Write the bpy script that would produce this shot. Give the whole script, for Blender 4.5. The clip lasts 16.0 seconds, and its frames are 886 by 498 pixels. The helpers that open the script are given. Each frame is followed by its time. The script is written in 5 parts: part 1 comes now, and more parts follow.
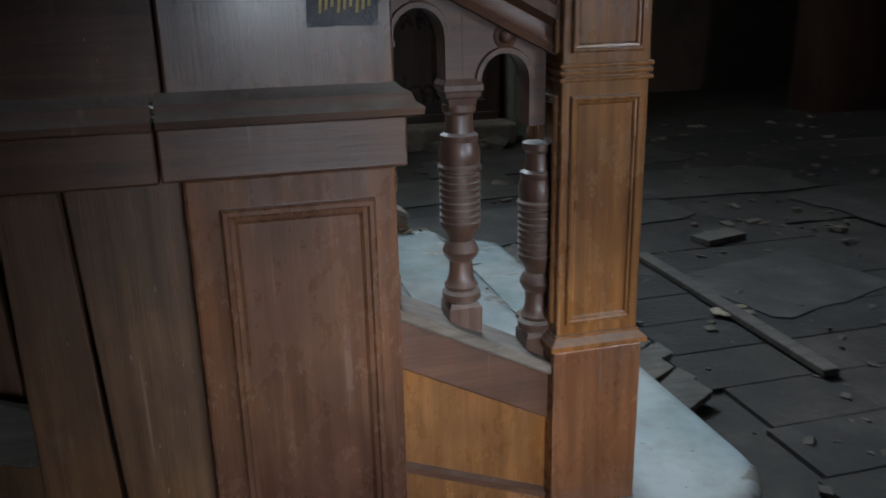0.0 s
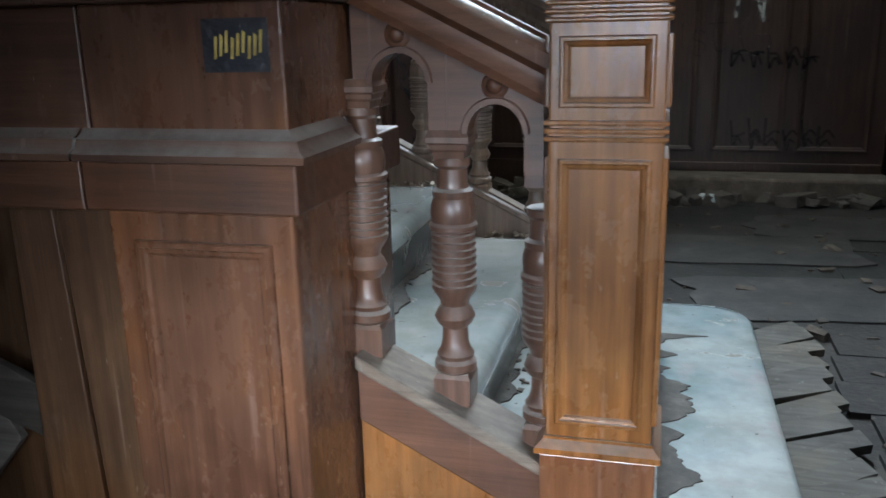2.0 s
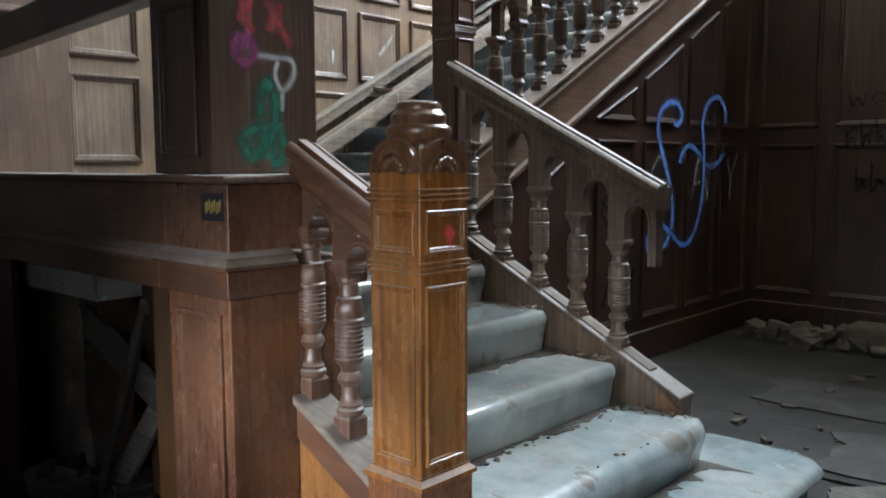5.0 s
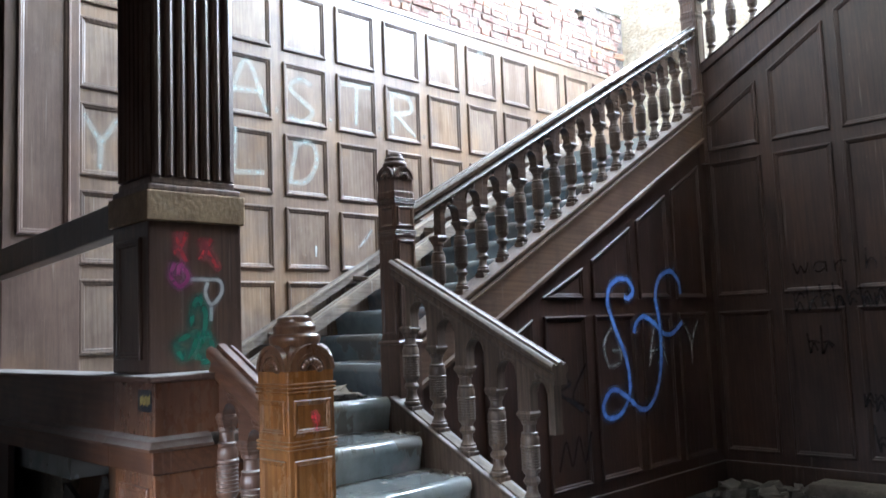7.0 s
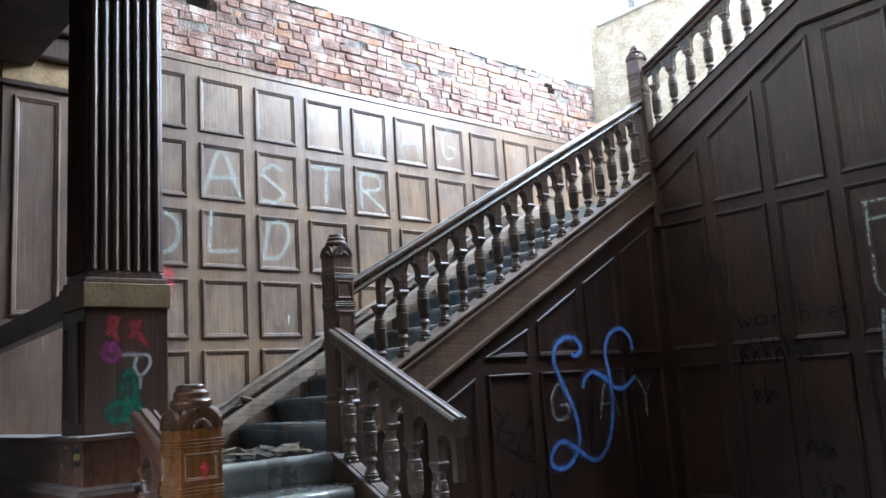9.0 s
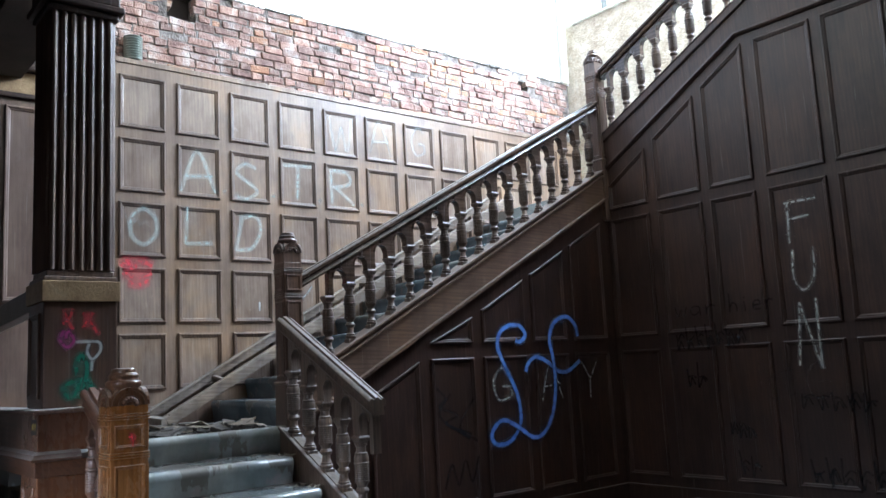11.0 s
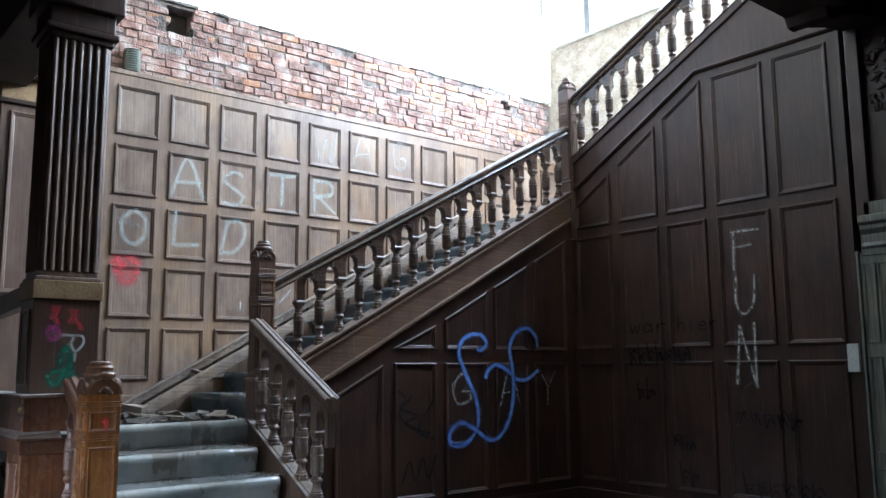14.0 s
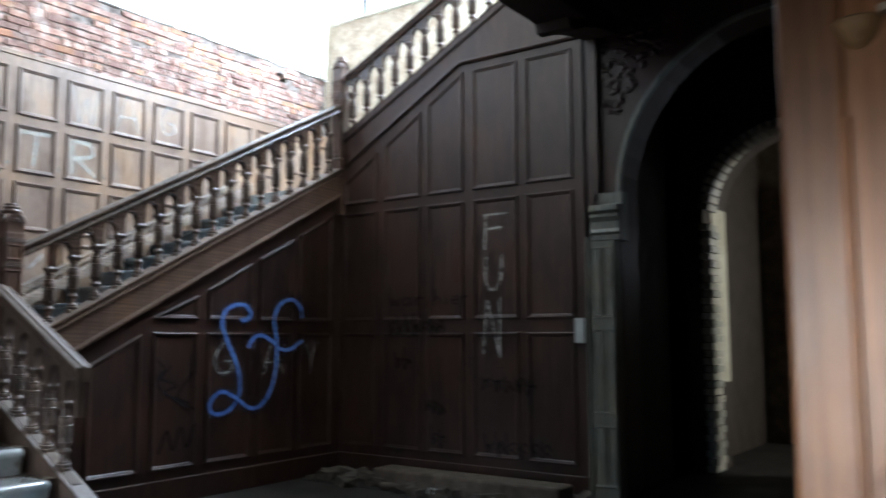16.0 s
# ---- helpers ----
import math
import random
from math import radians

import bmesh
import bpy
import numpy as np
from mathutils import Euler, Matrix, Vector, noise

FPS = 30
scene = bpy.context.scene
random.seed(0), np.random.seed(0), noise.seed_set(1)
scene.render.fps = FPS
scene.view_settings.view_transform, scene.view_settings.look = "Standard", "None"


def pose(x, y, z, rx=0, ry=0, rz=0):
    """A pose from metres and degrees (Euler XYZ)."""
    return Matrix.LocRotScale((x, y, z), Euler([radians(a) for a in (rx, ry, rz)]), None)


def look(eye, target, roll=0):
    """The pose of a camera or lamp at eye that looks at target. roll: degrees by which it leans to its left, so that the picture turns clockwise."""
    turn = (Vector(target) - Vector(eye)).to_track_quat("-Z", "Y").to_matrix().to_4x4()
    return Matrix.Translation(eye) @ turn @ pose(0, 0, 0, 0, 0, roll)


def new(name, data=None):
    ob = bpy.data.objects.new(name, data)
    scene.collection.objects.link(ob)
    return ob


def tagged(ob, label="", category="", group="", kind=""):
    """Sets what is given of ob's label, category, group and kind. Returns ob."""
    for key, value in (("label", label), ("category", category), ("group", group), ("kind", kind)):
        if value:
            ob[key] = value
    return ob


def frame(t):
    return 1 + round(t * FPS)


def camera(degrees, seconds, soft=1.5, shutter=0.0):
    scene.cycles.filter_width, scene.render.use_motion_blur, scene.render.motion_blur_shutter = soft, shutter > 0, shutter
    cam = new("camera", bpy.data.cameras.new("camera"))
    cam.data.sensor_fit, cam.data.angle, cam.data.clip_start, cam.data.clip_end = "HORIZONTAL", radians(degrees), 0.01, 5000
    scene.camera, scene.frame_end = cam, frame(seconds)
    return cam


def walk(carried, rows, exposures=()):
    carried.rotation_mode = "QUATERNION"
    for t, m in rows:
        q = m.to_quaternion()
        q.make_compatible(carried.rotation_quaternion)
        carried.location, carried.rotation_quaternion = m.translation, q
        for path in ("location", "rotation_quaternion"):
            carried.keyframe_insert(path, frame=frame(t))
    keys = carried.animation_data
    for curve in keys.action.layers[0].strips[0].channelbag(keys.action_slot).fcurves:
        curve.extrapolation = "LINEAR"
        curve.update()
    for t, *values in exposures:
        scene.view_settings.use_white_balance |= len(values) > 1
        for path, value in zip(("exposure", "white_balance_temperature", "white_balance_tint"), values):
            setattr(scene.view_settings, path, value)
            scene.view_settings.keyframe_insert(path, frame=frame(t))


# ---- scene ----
cam = camera(56.0, 16.0, 1.5, 0.5)
PATH = [
    (0, (-0.135, -0.003, 1.195), (0.358, 1.839, 0.592), -1.2),
    (0.5, (0.05, 0.026, 1.194), (0.254, 1.926, 0.606), -1.8),
    (1, (0.215, 0.072, 1.211), (0.156, 1.983, 0.624), -1.6),
    (1.5, (0.354, 0.107, 1.203), (0.097, 2.012, 0.651), -1.8),
    (2, (0.613, 0.118, 1.195), (0.116, 1.987, 0.685), -1.3),
    (2.5, (0.821, 0.135, 1.205), (0.159, 1.954, 0.701), -0.4),
    (3, (1.092, 0.119, 1.214), (0.258, 1.875, 0.743), -0.6),
    (3.2, (1.181, 0.122, 1.223), (0.274, 1.844, 0.762), -0.9),
    (5.3, (2.063, -0.013, 1.297), (0.688, 1.432, 1.152), -0.2),
    (5.5, (2.148, -0.011, 1.303), (0.758, 1.423, 1.198), -0.3),
    (6, (2.339, -0.008, 1.336), (0.936, 1.418, 1.338), -0.7),
    (6.5, (2.526, -0.02, 1.358), (1.112, 1.392, 1.458), -1.6),
    (7, (2.732, -0.055, 1.381), (1.311, 1.34, 1.57), -2.2),
    (7.5, (2.888, -0.064, 1.388), (1.458, 1.314, 1.629), -2.6),
    (8, (3.08, -0.042, 1.362), (1.635, 1.311, 1.65), -3.2),
    (8.5, (3.336, -0.008, 1.343), (1.874, 1.32, 1.659), -3.5),
    (9, (3.603, 0.043, 1.362), (2.129, 1.355, 1.69), -3.7),
    (9.5, (3.799, 0.058, 1.374), (2.328, 1.371, 1.704), -3.7),
    (9.7, (3.917, 0.06, 1.388), (2.446, 1.375, 1.714), -3.4),
    (12, (4.73, 0.169, 1.357), (3.164, 1.389, 1.602), -2.5),
    (12.5, (4.856, 0.142, 1.378), (3.285, 1.356, 1.625), -1.8),
    (13, (4.938, 0.096, 1.393), (3.38, 1.323, 1.653), -1.3),
    (13.5, (5.009, 0.066, 1.399), (3.464, 1.307, 1.67), -0.9),
    (14, (5.057, 0.042, 1.396), (3.526, 1.298, 1.676), -0.4),
    (14.5, (5.052, 0.024, 1.385), (3.543, 1.305, 1.665), -0.1),
    (15, (5.034, -0.009, 1.368), (3.585, 1.343, 1.637), 0.1),
    (15.5, (5.13, -0.01, 1.361), (3.765, 1.446, 1.609), -0.1),
    (16, (5.324, -0.078, 1.389), (4.172, 1.543, 1.599), -0.1),
]
EXPOSURES = [(0.0, -0.6, 5720, 6), (0.3, 0.5, 5720, 6), (0.5, 0.7, 5720, 6), (1.5, 0.5, 5720, 6), (2.0, 0.2, 5720, 6), (2.5, -0.05, 5780, 6), (3.0, -0.25, 5850, 6), (5.5, 0.5, 6000, 8), (6.5, 0.68, 5600, 9), (7.0, 0.65, 5480, 10), (8.0, 0.35, 5420, 10), (9.0, 0.15, 5400, 10), (12.0, 0.12, 5420, 10), (15.0, 0.1, 5420, 10), (16.0, 0.1, 5550, 10)]
walk(cam, [(t, look(eye, target, roll)) for t, eye, target, roll in PATH], EXPOSURES)

# ---- world and lights ----
world = bpy.data.worlds.new("world")
scene.world = world
world.use_nodes = True
wn = world.node_tree.nodes
sky = wn.new("ShaderNodeTexSky")
sky.sky_type, sky.sun_disc = "NISHITA", False
sky.sun_elevation, sky.sun_rotation = radians(38), radians(250)
wn["Background"].inputs["Strength"].default_value = 0.15
world.node_tree.links.new(sky.outputs[0], wn["Background"].inputs["Color"])

sun_data = bpy.data.lights.new("sun", "SUN")
sun_data.energy, sun_data.angle, sun_data.color = 1.0, radians(12), (1.0, 0.95, 0.88)
sun = new("sun", sun_data)
sun.matrix_world = look((-12, 2, 14), (0, 4, 0))


def area(name, eye, target, w, h, power, color, spread=180):
    data = bpy.data.lights.new(name, "AREA")
    data.shape, data.size, data.size_y, data.energy, data.color = "RECTANGLE", w, h, power, color
    data.spread = radians(spread)
    ob = new(name, data)
    ob.matrix_world = look(eye, target)
    return ob


area("stair_window_light", (-2.7, 5.0, 6.4), (0.3, 4.6, 3.0), 5.8, 2.8, 90, (0.86, 0.94, 1.0))
area("end_window_light", (0.1, 8.3, 6.7), (-1.7, 4.0, 2.3), 4.2, 2.2, 1650, (0.86, 0.94, 1.0))
# static lamps added in place of a torch carried beside the camera
area("torch_fill_light", (0.3, -1.55, 1.0), (0.22, 1.3, 0.48), 0.7, 0.7, 3.6, (0.97, 0.98, 1.0), 26)
area("torch_fill_light", (2.75, -1.55, 1.7), (0.42, 1.5, 0.75), 0.7, 0.9, 2.2, (0.97, 0.98, 1.0), 24)
area("torch_fill_light", (4.9, -1.55, 1.3), (5.4, 1.2, 0.75), 0.8, 0.9, 8.5, (1.0, 0.86, 0.7), 40)

# ---- materials ----


def mat(name, rough=0.6, metal=0.0):
    m = bpy.data.materials.new(name)
    m.use_nodes = True
    b = m.node_tree.nodes["Principled BSDF"]
    b.inputs["Roughness"].default_value, b.inputs["Metallic"].default_value = rough, metal
    return m, m.node_tree.nodes, m.node_tree.links, b


def ramp_of(nodes, stops):
    r = nodes.new("ShaderNodeValToRGB")
    el = r.color_ramp.elements
    el[0].position, el[0].color = stops[0][0], (*stops[0][1], 1)
    el[1].position, el[1].color = stops[-1][0], (*stops[-1][1], 1)
    for p, c in stops[1:-1]:
        el.new(p).color = (*c, 1)
    return r


def noise_of(nodes, links, scale, detail=4, stretch=(1, 1, 1), rough=0.55):
    co = nodes.new("ShaderNodeNewGeometry")
    mp = nodes.new("ShaderNodeMapping")
    mp.inputs["Scale"].default_value = stretch
    links.new(co.outputs["Position"], mp.inputs["Vector"])
    n = nodes.new("ShaderNodeTexNoise")
    n.inputs["Scale"].default_value, n.inputs["Detail"].default_value, n.inputs["Roughness"].default_value = scale, detail, rough
    links.new(mp.outputs[0], n.inputs["Vector"])
    return n


def mixed(nodes, links, kind, fac, a, b):
    m = nodes.new("ShaderNodeMix")
    m.data_type, m.blend_type = "RGBA", kind
    for socket, v in ((m.inputs[0], fac), (m.inputs[6], a), (m.inputs[7], b)):
        if hasattr(v, "links") or hasattr(v, "is_output"):
            links.new(v, socket)
        else:
            socket.default_value = v if isinstance(v, float) else (*v, 1)
    return m.outputs[2]


def dust_over(nodes, links, color, dust, lo=0.75, hi=0.98, amount=0.7):
    """Dust that lies on what faces up."""
    g = nodes.new("ShaderNodeNewGeometry")
    sep = nodes.new("ShaderNodeSeparateXYZ")
    links.new(g.outputs["Normal"], sep.inputs[0])
    mr = nodes.new("ShaderNodeMapRange")
    for k, v in zip(range(1, 5), (lo, hi, 0.0, amount)):
        mr.inputs[k].default_value = v
    links.new(sep.outputs["Z"], mr.inputs[0])
    patch = noise_of(nodes, links, 13, 6, (1, 1, 1), 0.7)
    rp = ramp_of(nodes, [(0.34, (0.35, 0.35, 0.35)), (0.62, (1, 1, 1))])
    links.new(patch.outputs[0], rp.inputs[0])
    lay = nodes.new("ShaderNodeMath")
    lay.operation = "MULTIPLY"
    links.new(mr.outputs[0], lay.inputs[0])
    links.new(rp.outputs[0], lay.inputs[1])
    return mixed(nodes, links, "MIX", lay.outputs[0], color, dust), lay.outputs[0]


def wood(name, light, dark, rough=0.45, axis="z", dust=0.6, wear=0.35, gloss_var=0.12, lo=0.75, coat=0.0, patchy=0.4, calm=1.0):
    m, n, l, b = mat(name, rough)
    st = {"x": (0.06, 1, 1), "y": (1, 0.06, 1), "z": (1, 1, 0.06)}[axis]
    grain = noise_of(n, l, 34, 7, st, 0.66)
    r = ramp_of(n, [(0.3, dark), (0.5, [(p + q) / 2 for p, q in zip(light, dark)]), (0.72, light)])
    l.new(grain.outputs[0], r.inputs[0])
    wave = n.new("ShaderNodeTexWave")
    wave.wave_type, wave.bands_direction = "BANDS", "DIAGONAL"
    wave.inputs["Scale"].default_value, wave.inputs["Distortion"].default_value = 9.0, 5.0
    wave.inputs["Detail"].default_value, wave.inputs["Detail Scale"].default_value = 3.0, 1.4
    wc, wm = n.new("ShaderNodeNewGeometry"), n.new("ShaderNodeMapping")
    wm.inputs["Scale"].default_value = [2.2 * v if v > 0.5 else 0.07 for v in st]
    l.new(wc.outputs["Position"], wm.inputs["Vector"])
    l.new(wm.outputs[0], wave.inputs["Vector"])
    rw = ramp_of(n, [(0.1, (0.68, 0.64, 0.61)), (0.7, (1.06, 1.05, 1.04))])
    l.new(wave.outputs["Fac"], rw.inputs[0])
    fine = noise_of(n, l, 230, 4, [v if v > 0.5 else 0.035 for v in st], 0.7)
    rf = ramp_of(n, [(0.36, (0.66, 0.64, 0.62)), (0.56, (1, 1, 1))])
    l.new(fine.outputs[0], rf.inputs[0])
    c = mixed(n, l, "MULTIPLY", 0.5 * calm, r.outputs[0], rf.outputs[0])
    c = mixed(n, l, "MULTIPLY", 0.45 * calm, c, rw.outputs[0])
    nick = noise_of(n, l, 120, 2, (1, 1, 0.3))
    rn = ramp_of(n, [(0.73, (0, 0, 0)), (0.77, (0.4, 0.4, 0.4))])
    l.new(nick.outputs[0], rn.inputs[0])
    c = mixed(n, l, "MIX", rn.outputs[0], c, (0.32, 0.27, 0.22))
    big = noise_of(n, l, 3.4, 7, (1, 1, 0.55), 0.62)
    rb = ramp_of(n, [(0.28, (0.45, 0.41, 0.39)), (0.52, (1, 1, 1)), (0.75, (1.22, 1.18, 1.12))])
    l.new(big.outputs[0], rb.inputs[0])
    c = mixed(n, l, "MULTIPLY", 0.45 + 0.45 * calm, c, rb.outputs[0])
    blot = noise_of(n, l, 9, 9, (1, 1, 0.5), 0.74)
    rs = ramp_of(n, [(0.6, (0, 0, 0)), (0.74, (wear, wear, wear))])
    l.new(blot.outputs[0], rs.inputs[0])
    c = mixed(n, l, "MIX", rs.outputs[0], c, [min(0.5, 0.1 + v) for v in light])
    hue = noise_of(n, l, 2.3, 5, (1, 1, 0.7), 0.6)
    rh = ramp_of(n, [(0.36, (0.5, 0.43, 0.45)), (0.5, (1, 1, 1)), (0.64, (1.4, 1.16, 0.78))])
    l.new(hue.outputs[0], rh.inputs[0])
    c = mixed(n, l, "MULTIPLY", patchy, c, rh.outputs[0])
    for turn, k in ((0.5, 46), (-0.9, 38)):
        sg, sm, sn = n.new("ShaderNodeNewGeometry"), n.new("ShaderNodeMapping"), n.new("ShaderNodeTexNoise")
        sm.inputs["Rotation"].default_value, sm.inputs["Scale"].default_value = (turn, turn * 0.8, turn * 0.3), (1, 1, 0.035)
        sn.inputs["Scale"].default_value, sn.inputs["Detail"].default_value = k, 2.0
        l.new(sg.outputs["Position"], sm.inputs["Vector"])
        l.new(sm.outputs[0], sn.inputs["Vector"])
        rk = ramp_of(n, [(0.7, (0, 0, 0)), (0.75, (0.3, 0.3, 0.3))])
        l.new(sn.outputs["Fac"], rk.inputs[0])
        c = mixed(n, l, "MIX", rk.outputs[0], c, [min(0.45, 0.12 + 1.1 * v) for v in light])
    oi = n.new("ShaderNodeObjectInfo")
    ro = ramp_of(n, [(0.0, (0.82, 0.8, 0.8)), (1.0, (1.12, 1.1, 1.08))])
    l.new(oi.outputs["Random"], ro.inputs[0])
    c = mixed(n, l, "MULTIPLY", 0.8, c, ro.outputs[0])
    c, settled = dust_over(n, l, c, (0.27, 0.255, 0.235), lo, 0.98, dust)
    l.new(c, b.inputs["Base Color"])
    mr = n.new("ShaderNodeMapRange")
    mr.inputs[3].default_value, mr.inputs[4].default_value = rough - gloss_var, rough + gloss_var
    l.new(blot.outputs[0], mr.inputs[0])
    dull = n.new("ShaderNodeMath")
    dull.operation, dull.use_clamp = "MULTIPLY_ADD", True
    dull.inputs[1].default_value = 0.55
    l.new(settled, dull.inputs[0])
    l.new(mr.outputs[0], dull.inputs[2])
    l.new(dull.outputs[0], b.inputs["Roughness"])
    bump = n.new("ShaderNodeBump")
    bump.inputs["Strength"].default_value, bump.inputs["Distance"].default_value = 0.25, 0.004
    pores = n.new("ShaderNodeMath")
    pores.operation = "MULTIPLY_ADD"
    pores.inputs[1].default_value = 0.4
    l.new(fine.outputs[0], pores.inputs[0])
    l.new(grain.outputs[0], pores.inputs[2])
    l.new(pores.outputs[0], bump.inputs["Height"])
    l.new(bump.outputs[0], b.inputs["Normal"])
    b.inputs["Coat Weight"].default_value, b.inputs["Coat Roughness"].default_value = coat, 0.14
    return m


def mottled(name, stops, scale=6, rough=0.8, bump=0.3, fine=60, dist=0.01, dust=None, random_tint=0.0):
    m, n, l, b = mat(name, rough)
    big = noise_of(n, l, scale, 8, (1, 1, 1), 0.62)
    r = ramp_of(n, stops)
    l.new(big.outputs[0], r.inputs[0])
    f = noise_of(n, l, fine, 5)
    rf = ramp_of(n, [(0.3, (0.7, 0.7, 0.7)), (0.7, (1.08, 1.08, 1.08))])
    l.new(f.outputs[0], rf.inputs[0])
    c = mixed(n, l, "MULTIPLY", 0.8, r.outputs[0], rf.outputs[0])
    if random_tint:
        oi = n.new("ShaderNodeObjectInfo")
        ro = ramp_of(n, [(0.0, (1 - random_tint, 1 - random_tint, 1 - random_tint)), (0.5, (1, 0.96, 0.95)), (1.0, (1 + random_tint, 1 + random_tint * 0.6, 1 + random_tint * 0.3))])
        l.new(oi.outputs["Random"], ro.inputs[0])
        c = mixed(n, l, "MULTIPLY", 1.0, c, ro.outputs[0])
    if dust:
        c, _ = dust_over(n, l, c, dust)
    l.new(c, b.inputs["Base Color"])
    bp = n.new("ShaderNodeBump")
    bp.inputs["Strength"].default_value, bp.inputs["Distance"].default_value = bump, dist
    l.new(f.outputs[0], bp.inputs["Height"])
    l.new(bp.outputs[0], b.inputs["Normal"])
    return m


WOOD_WALL = wood("oak_panelling", (0.255, 0.187, 0.138), (0.185, 0.132, 0.097), 0.34, "z", dust=0.55, calm=0.45)
WOOD_PILASTER = wood("brown_pilaster_oak", (0.18, 0.122, 0.095), (0.12, 0.08, 0.062), 0.4, "z", dust=0.4, calm=0.4)
WOOD_WALL_PALE = wood("faded_oak", (0.31, 0.242, 0.194), (0.215, 0.162, 0.127), 0.24, "z", dust=0.5, wear=0.25, coat=0.35, calm=0.6)
WOOD_DARK = wood("dark_oak", (0.064, 0.033, 0.024), (0.03, 0.0155, 0.0115), 0.44, "z", dust=0.22, wear=0.12)
WOOD_COLUMN = wood("column_oak", (0.3, 0.215, 0.17), (0.16, 0.112, 0.088), 0.42, "z", dust=0.4, wear=0.2)
WOOD_MOULD = wood("dark_moulding_oak", (0.18, 0.126, 0.092), (0.1, 0.068, 0.05), 0.42, "z", dust=0.3, wear=0.2, lo=0.9)
WOOD_TURNED = wood("dusty_turned_oak", (0.15, 0.105, 0.08), (0.06, 0.04, 0.03), 0.46, "z", dust=0.35, wear=0.3, lo=0.8)
WOOD_TURNED_RED = wood("dusty_red_turned_oak", (0.15, 0.086, 0.06), (0.066, 0.036, 0.025), 0.37, "z", dust=0.8, wear=0.3, lo=0.4, coat=0.08)
WOOD_DUSTY = wood("dust_covered_oak", (0.2, 0.17, 0.14), (0.12, 0.1, 0.08), 0.85, "x", dust=0.3)
WOOD_STRING = wood("string_oak", (0.155, 0.1, 0.072), (0.105, 0.066, 0.047), 0.38, "y", dust=0.5)
WOOD_RAIL = wood("rail_oak", (0.115, 0.078, 0.06), (0.045, 0.03, 0.024), 0.24, "y", dust=0.25, lo=0.55)
WOOD_GREYED = wood("greyed_oak", (0.2, 0.15, 0.115), (0.085, 0.062, 0.048), 0.4, "z", dust=0.5, lo=0.6)
WOOD_RAIL_X = wood("rail_oak_x", (0.115, 0.078, 0.06), (0.045, 0.03, 0.024), 0.24, "x", dust=0.28, lo=0.55)
WOOD_ORANGE = wood("varnished_oak", (0.27, 0.128, 0.044), (0.165, 0.074, 0.025), 0.27, "z", dust=0.85, wear=0.12, lo=0.45, coat=0.22, patchy=0.8)
WOOD_CAP = wood("worn_dark_cap_oak", (0.17, 0.088, 0.048), (0.07, 0.036, 0.021), 0.3, "z", dust=0.6, wear=0.3, coat=0.3)
WOOD_RED = wood("red_brown_oak", (0.18, 0.09, 0.053), (0.096, 0.046, 0.027), 0.27, "z", dust=0.5, wear=0.3, coat=0.3, patchy=0.8)
WOOD_RED_X = wood("red_brown_oak_x", (0.135, 0.068, 0.042), (0.07, 0.034, 0.022), 0.4, "x", dust=0.22, wear=0.3, lo=0.6, patchy=0.8)
WOOD_LEDGE = wood("dusty_ledge_oak", (0.16, 0.094, 0.066), (0.09, 0.05, 0.036), 0.5, "x", dust=0.95, wear=0.3, lo=0.25)
WOOD_BLOCK = wood("brown_oak", (0.155, 0.097, 0.07), (0.078, 0.048, 0.036), 0.32, "z", dust=0.5)
WOOD_PLANK = wood("old_pine_plank", (0.185, 0.105, 0.056), (0.1, 0.055, 0.03), 0.4, "z", dust=0.3, wear=0.3, patchy=0.7)
WOOD_TAN = wood("tan_wood", (0.36, 0.2, 0.11), (0.2, 0.105, 0.055), 0.35, "z", dust=0.4, wear=0.15, patchy=0.8)
WOOD_PALE = wood("pale_dusty_board", (0.31, 0.26, 0.215), (0.17, 0.138, 0.11), 0.65, "y", dust=0.5)
WOOD_PALE_X = wood("pale_parquet", (0.15, 0.141, 0.128), (0.06, 0.056, 0.05), 0.75, "x", dust=0.12)
GREY_BOARD = wood("bleached_board", (0.3, 0.29, 0.27), (0.17, 0.16, 0.15), 0.75, "x", dust=0.3)
WOOD_LATH = wood("grimy_lath", (0.1, 0.09, 0.078), (0.035, 0.031, 0.027), 0.75, "x", dust=0.12)
WOOD_GREY = wood("grey_painted_wood", (0.22, 0.245, 0.23), (0.11, 0.123, 0.115), 0.4, "z", dust=0.6)
GOLD_BAND = mottled("dull_gold_band", [(0.3, (0.27, 0.165, 0.075)), (0.6, (0.42, 0.28, 0.14)), (0.8, (0.48, 0.36, 0.21))], 9, 0.5)


